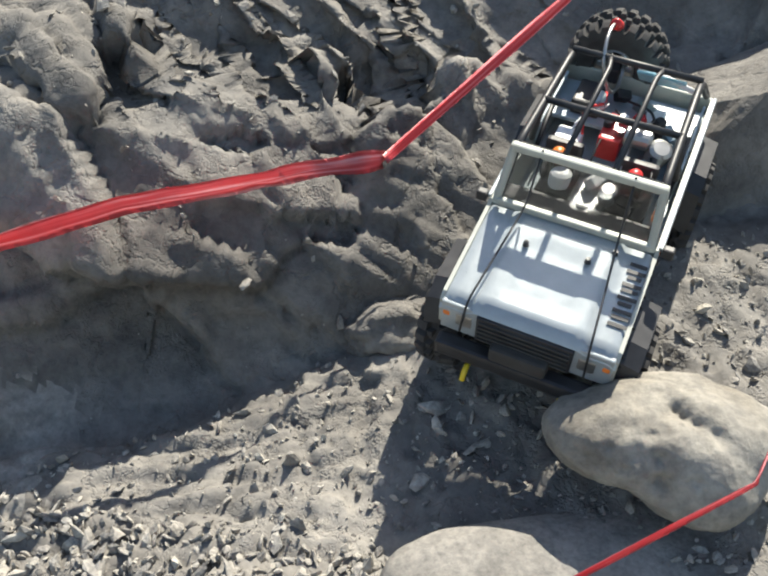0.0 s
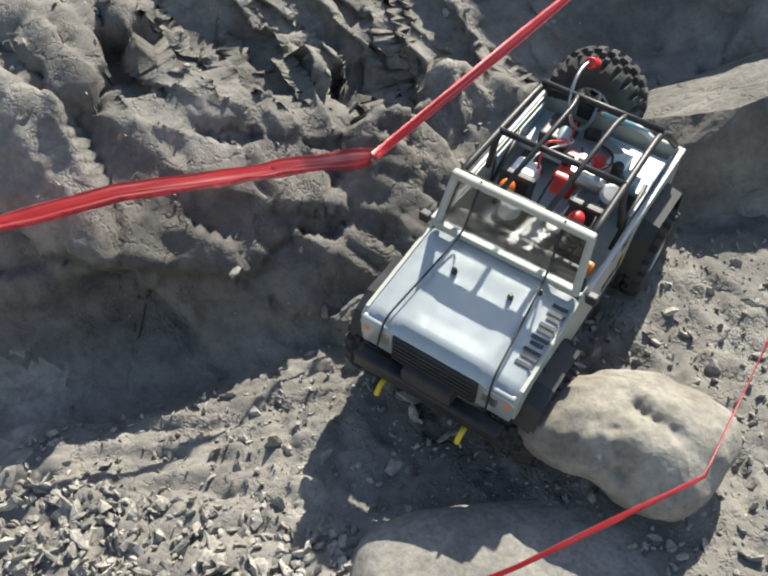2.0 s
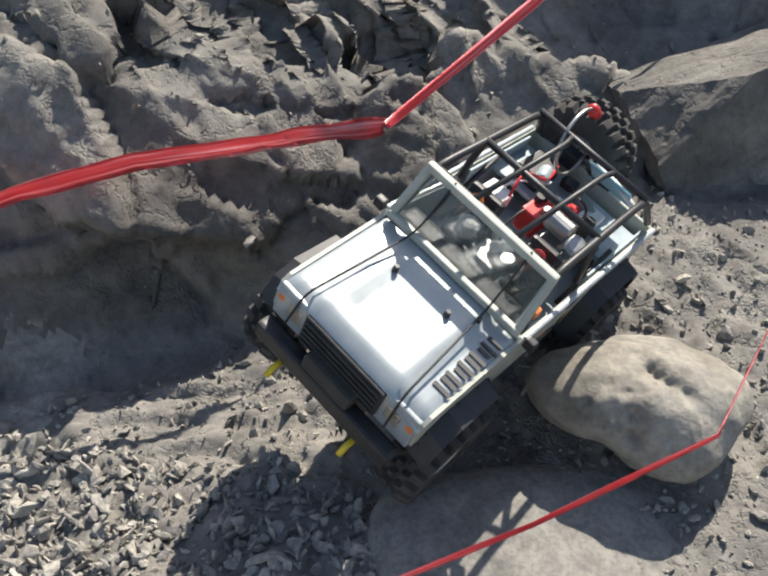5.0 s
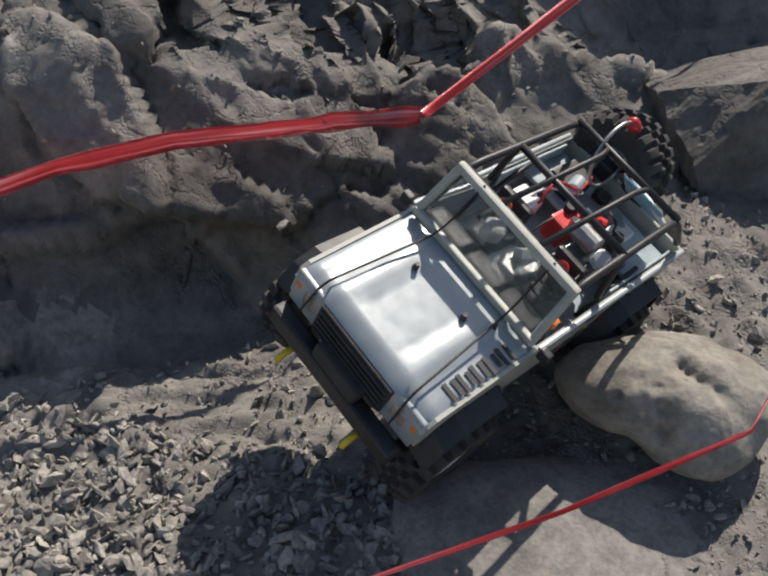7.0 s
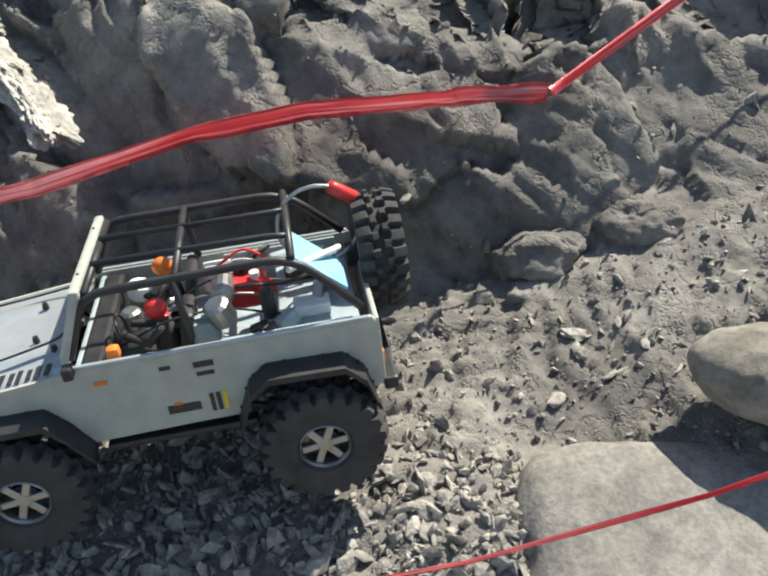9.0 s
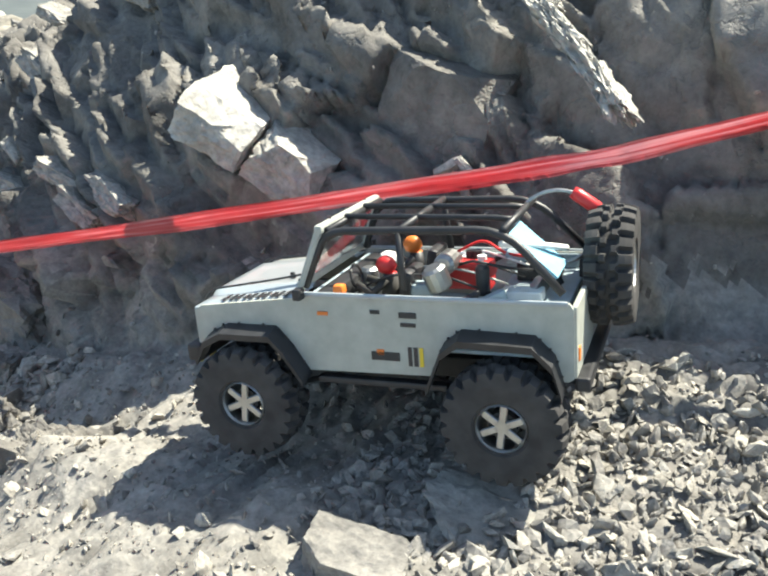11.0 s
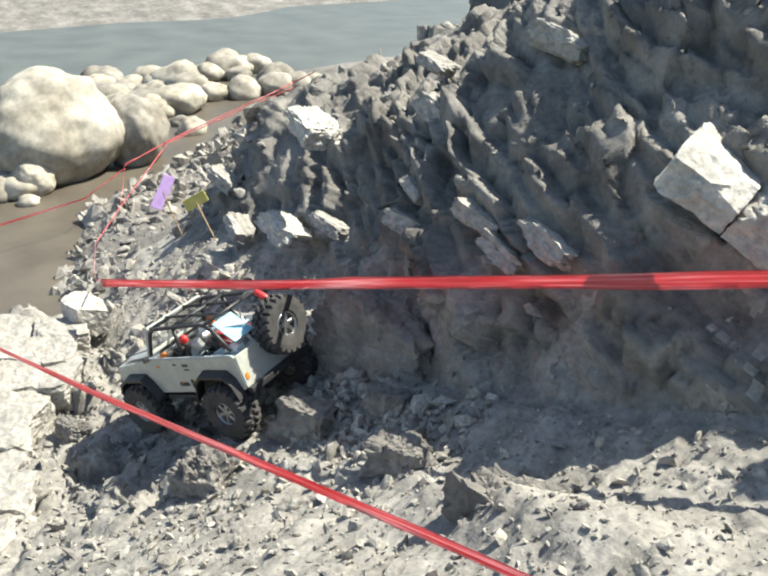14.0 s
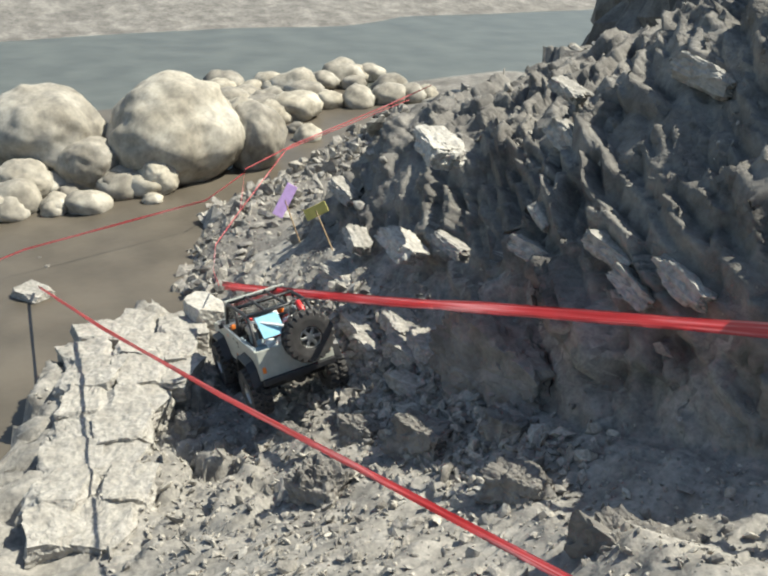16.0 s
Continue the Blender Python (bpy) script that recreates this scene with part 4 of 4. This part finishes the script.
for k, (x, y, z) in enumerate(((-0.075, 0.008, 0.203), (-0.092, -0.006, 0.204), (-0.1, 0.006, 0.202), (-0.084, -0.008, 0.203))):
    bm = bmesh.new()
    lathe(bm, [(0.0, -0.004), (0.005, -0.004), (0.005, 0.004), (0.0, 0.004)], 10, pose(x, y, z, 90))
    part("cap", bm, (CHROME, BLACK, WHITE, BLACK)[k], truck)
for y in (0.084, -0.084):
    box("tub_wall", (0.12, 0.003, 0.05), pose(-0.125, y, 0.16), TUB)
    bar("brace", [(-0.04, y * 0.95, 0.15), (-0.115, y * 0.95, 0.19)], 0.0028)
bar("cable", [(-0.08, 0.02, 0.2), (-0.1, 0.04, 0.21), (-0.13, 0.03, 0.2), (-0.15, 0.0, 0.19)], 0.0016, BLACK)
bar("cable", [(-0.06, -0.03, 0.198), (-0.09, -0.04, 0.212), (-0.12, -0.02, 0.2), (-0.16, -0.03, 0.195)], 0.0016, RED)
for k, (x, y, z, r, h, mat) in enumerate(((-0.07, 0.03, 0.205, 0.011, 0.03, CHROME), (-0.066, 0.055, 0.196, 0.013, 0.024, CHROME), (-0.11, 0.045, 0.192, 0.007, 0.03, BLACK), (-0.128, -0.03, 0.197, 0.008, 0.024, TUB), (0.02, 0.02, 0.185, 0.01, 0.02, CHROME),
                                         (0.018, -0.035, 0.186, 0.012, 0.018, WHITE), (-0.11, 0.022, 0.197, 0.0085, 0.012, RED))):
    bm = bmesh.new()
    lathe(bm, [(0, -h / 2), (r * 0.9, -h / 2), (r, -h / 2 + 0.002), (r, h / 2 - 0.003), (r * 0.7, h / 2), (0, h / 2)], 14, pose(x, y, z, 90 if k % 3 else 0, 20 * (k % 2), 35 * k))
    part("canister", bm, mat, truck)
for k, (x, y, z) in enumerate(((-0.1, 0.06, 0.172), (-0.125, 0.058, 0.176), (-0.16, 0.02, 0.178), (-0.17, -0.01, 0.18), (0.0, 0.0, 0.176), (-0.02, -0.02, 0.17))):
    box("fitting", (0.018 + 0.004 * (k % 3), 0.012, 0.014), pose(x, y, z, 10 * k, 15, 40 * k), (BLACK, TUB, CHROME, BLACK, WHITE, CHROME)[k], bevel=0.002)
for k in range(4):
    bar("cable", [(0.03 - 0.02 * k, 0.05 - 0.03 * k, 0.175), (-0.02 - 0.02 * k, 0.06 - 0.035 * k, 0.2), (-0.07 - 0.02 * k, 0.045 - 0.02 * k, 0.195), (-0.12 - 0.01 * k, 0.05 - 0.03 * k, 0.18)], 0.0013, (BLACK, CHROME, BLACK, WHITE)[k])
box("red_can", (0.05, 0.026, 0.03), pose(-0.085, 0.0, 0.185), RED, bevel=0.004)
box("grey_case", (0.026, 0.02, 0.034), pose(-0.05, 0.05, 0.172), TUB, bevel=0.004)
box("white_case", (0.03, 0.03, 0.022), pose(-0.06, -0.045, 0.182), WHITE, bevel=0.004)
box("white_battery", (0.035, 0.022, 0.012), pose(-0.15, 0.035, 0.175), WHITE)
box("engine_block", (0.04, 0.04, 0.02), pose(0.015, 0.0, 0.16), CHROME, bevel=0.004)
box("toolbox", (0.045, 0.035, 0.02), pose(-0.15, -0.045, 0.179), BLACK, bevel=0.003)
bm = bmesh.new()
for k in range(18):
    a0, a1 = k * math.tau / 18, (k + 1) * math.tau / 18
    tube(bm, [(0.026 + 0.003 * math.sin(a0), 0.042 + 0.013 * math.cos(a0), 0.19 + 0.013 * math.sin(a0)), (0.026 + 0.003 * math.sin(a1), 0.042 + 0.013 * math.cos(a1), 0.19 + 0.013 * math.sin(a1))], 0.0014, 5)
part("steering_wheel", bm, BLACK, truck)
box("orange_knob", (0.012, 0.012, 0.012), pose(0.03, 0.078, 0.187), ORANGE, bevel=0.004)


def sponsor_marks():
    """A row of upright dark marks along the wing, standing for a name."""
    for k in range(5):
        bm = bmesh.new()
        for d, h in ((-0.0046, 0.019), (0.0046, 0.017 - 0.003 * (k % 2))):
            cube(bm, 0.0044, h, 0.0006, Matrix.Translation((d, 0, 0)))
        mark = part("wing_mark", bm, BLACK, truck, "plain dark mark on the wing")
        mark.matrix_basis = pose(0.128, 0.0845, 0.1772, 0, -6.0, 180) @ Matrix.Translation((-0.032 + 0.0165 * k, 0.0065, 0))


sponsor_marks()
for x, z, w, h, mat in ((-0.046, 0.168, 0.018, 0.006, BLACK), (-0.046, 0.158, 0.016, 0.004, BLACK), (-0.052, 0.125, 0.004, 0.02, BLACK), (-0.046, 0.125, 0.004, 0.02, BLACK), (-0.058, 0.125, 0.004, 0.02, YELLOW),
                        (-0.02, 0.124, 0.03, 0.009, DARK), (-0.015, 0.128, 0.008, 0.006, ORANGE), (0.045, 0.166, 0.012, 0.004, ORANGE), (-0.012, 0.17, 0.01, 0.004, DARK)):
    box("sticker", (w, 0.0006, h), pose(x, 0.0926, z), mat, bevel=0.0001)

# axles and wheels
for x in (0.138, -0.14):
    bar("axle", [(x, -0.085, 0.068), (x, 0.085, 0.068)], 0.007, DARK)
    bm = bmesh.new()
    bmesh.ops.create_uvsphere(bm, u_segments=12, v_segments=8, radius=0.017, matrix=pose(x, -0.015, 0.068))
    part("differential", bm, DARK, truck, smooth=True)
    for y in (0.055, -0.055):
        bar("shock_absorber", [(x * 0.98, y, 0.066), (x * 0.86, y * 0.9, 0.135)], 0.0055, CHROME if y > 0 else RED)
    bar("suspension_link", [(x, 0.04, 0.056), (x * 0.2, 0.025, 0.078)], 0.0035, BLACK)
    bar("suspension_link", [(x, -0.04, 0.056), (x * 0.2, -0.025, 0.078)], 0.0035, BLACK)


def tyre_mesh():
    """Tyre with two rows of staggered lugs, in one skin."""
    bm = bmesh.new()
    n, lugs = 132, 22
    flat = [(0.025, -0.018), (0.028, -0.022), (0.044, -0.0235), (0.0495, -0.0232)]
    tread = [-0.0228, -0.0215, -0.016, -0.0105, -0.0075, -0.003, -0.001, 0.001, 0.003, 0.0075, 0.0105, 0.016, 0.0215, 0.0228]
    rings = []
    for k in range(n):
        u = k * lugs / n
        a = k * math.tau / n
        prof = list(flat)
        for i, y in enumerate(tread):
            edge = abs(y) / 0.0228
            r = 0.0562 - 0.004 * edge ** 3
            side = y > 0
            shift = 0.0 if side else 0.5
            outer = (u + shift) % 1 < 0.58 and abs(y) > 0.009
            inner = (u + shift + 0.42) % 1 < 0.5 and 0.002 < abs(y) < 0.009
            prof.append((r + (0.0058 if outer or inner else -0.0005), y))
        prof += [(r, -y) for r, y in flat[::-1]]
        rings.append([bm.verts.new((r * math.cos(a), y, r * math.sin(a))) for r, y in prof])
    for k in range(n):
        q, w = rings[k], rings[(k + 1) % n]
        for i in range(len(q) - 1):
            bm.faces.new((q[i], q[i + 1], w[i + 1], w[i]))
    bmesh.ops.recalc_face_normals(bm, faces=bm.faces[:])
    return bm


def wheel_parts(parent_name, at, parent, turn=0):
    bm = bmesh.new()
    lathe(bm, [(0.0, -0.016), (0.014, -0.016), (0.014, 0.012), (0.0, 0.012)], 16, I4)
    w = part(parent_name, bm, DARK, parent)
    w.matrix_basis = pose(*at, 0, 0, turn)
    part("tyre", tyre_mesh(), RUBBER, w, "dusty black knobbly tyre")
    bm = bmesh.new()
    lathe(bm, [(0.0255, 0.019), (0.024, 0.0205), (0.0228, 0.018), (0.021, 0.008), (0.021, -0.012), (0.0255, -0.018)], 28, I4)
    lathe(bm, [(0.0255, -0.019), (0.024, -0.0205), (0.0228, -0.018), (0.021, -0.008)], 28, I4)
    for s in (1, -1):
        for k in range(6):
            cube(bm, 0.018, 0.004, 0.0075, pose(0, 0, 0, 0, k * 60, 0) @ pose(0.0135, 0.0145 * s, 0), 0.001, 1)
        lathe(bm, [(0.0, 0.0165 * s), (0.007, 0.0165 * s), (0.009, 0.0135 * s), (0.009, 0.010 * s)], 14, I4)
    part("rim", bm, CHROME, w, "six-spoke bright alloy rim")
    return w


WHEELS = [wheel_parts("wheel", (x, y, 0.068), truck) for x in (0.138, -0.14) for y in (0.097, -0.097)]
spare = wheel_parts("spare_wheel", (-0.226, -0.034, 0.188), truck, 90)
box("spare_carrier", (0.03, 0.02, 0.02), pose(-0.208, -0.034, 0.186), BLACK)

# seconds, place of the truck's base, roll, pitch, heading
TRACK = [
    (0, 0.0015, 0.8859, 0.2255, -7.5, 16, 257.4),
    (0.5, 0.0068, 0.8822, 0.2269, -6.9, 15.6, 257.6),
    (1, 0.0032, 0.8700, 0.2280, -7.7, 15.6, 256.8),
    (1.5, -0.0013, 0.8686, 0.2251, -9.5, 15.5, 255.4),
    (2, -0.0261, 0.8218, 0.2156, -9, 15.3, 249.4),
    (2.5, -0.0499, 0.7739, 0.2197, -13.6, 12.5, 247.6),
    (3, -0.0538, 0.7815, 0.2098, -14.4, 12.4, 246.9),
    (5.5, -0.1291, 0.6653, 0.2093, -23.3, -1.8, 243.5),
    (6, -0.1288, 0.6699, 0.2067, -23.1, -1.5, 243.1),
    (6.5, -0.1271, 0.6742, 0.2030, -23, -0.6, 242.7),
    (7, -0.1339, 0.6591, 0.2045, -24.6, -1.2, 241.6),
    (7.5, -0.1785, 0.5875, 0.1570, -6.7, 6.9, 232.6),
    (8, -0.2740, 0.5213, 0.1400, -3.2, 7.7, 229.4),
    (8.5, -0.3097, 0.4762, 0.1369, 6.6, 3.8, 228),
    (9, -0.4687, 0.3984, 0.1145, 7.7, 6.6, 211.9),
    (9.5, -0.6617, 0.4094, 0.0569, -4.9, 4.9, 201.1),
    (9.8, -0.6951, 0.3627, 0.0455, 7.9, 7.7, 201.9),
    (10, -0.7262, 0.3551, 0.0431, 9.8, 8.1, 202.8),
    (12.5, -1.2476, 0.1919, -0.0990, 14.7, 14.5, 190.6),
    (13, -1.5491, 0.2029, -0.2107, 2.3, 20, 187.6),
    (13.5, -1.8586, 0.1846, -0.3288, 2.4, 20.4, 188.8),
    (14, -2.1391, 0.0984, -0.4421, -4.5, 20.4, 198),
    (14.5, -2.2345, 0.0608, -0.4703, -12.6, 20.6, 177.8),
    (15, -2.2600, 0.0747, -0.4667, -16.1, 17.4, 178.3),
    (15.5, -2.2602, 0.0742, -0.4665, -16.1, 17.4, 178.3),
    (16, -2.4377, 0.0769, -0.5133, -6.8, 13.9, 175.1),
]


def at_time(t):
    for a, b in zip(TRACK, TRACK[1:]):
        if a[0] <= t <= b[0]:
            u = (t - a[0]) / (b[0] - a[0])
            return [p + (q - p) * u for p, q in zip(a, b)]
    return list(TRACK[-1])


def motions():
    walk(truck, [(t, pose(x, y, z, roll, pitch, yaw)) for t, x, y, z, roll, pitch, yaw in TRACK])
    rows, turn, last = [], 0.0, None
    for k in range(161):
        p = Vector(at_time(k / 10)[1:4])
        if last is not None:
            turn += math.degrees((p - last).length / 0.06)
        last = p
        rows.append((k / 10, turn))
    for w in WHEELS:
        c = w.matrix_basis.translation.copy()
        walk(w, [(t, pose(*c, 0, a, 0)) for t, a in rows])


motions()
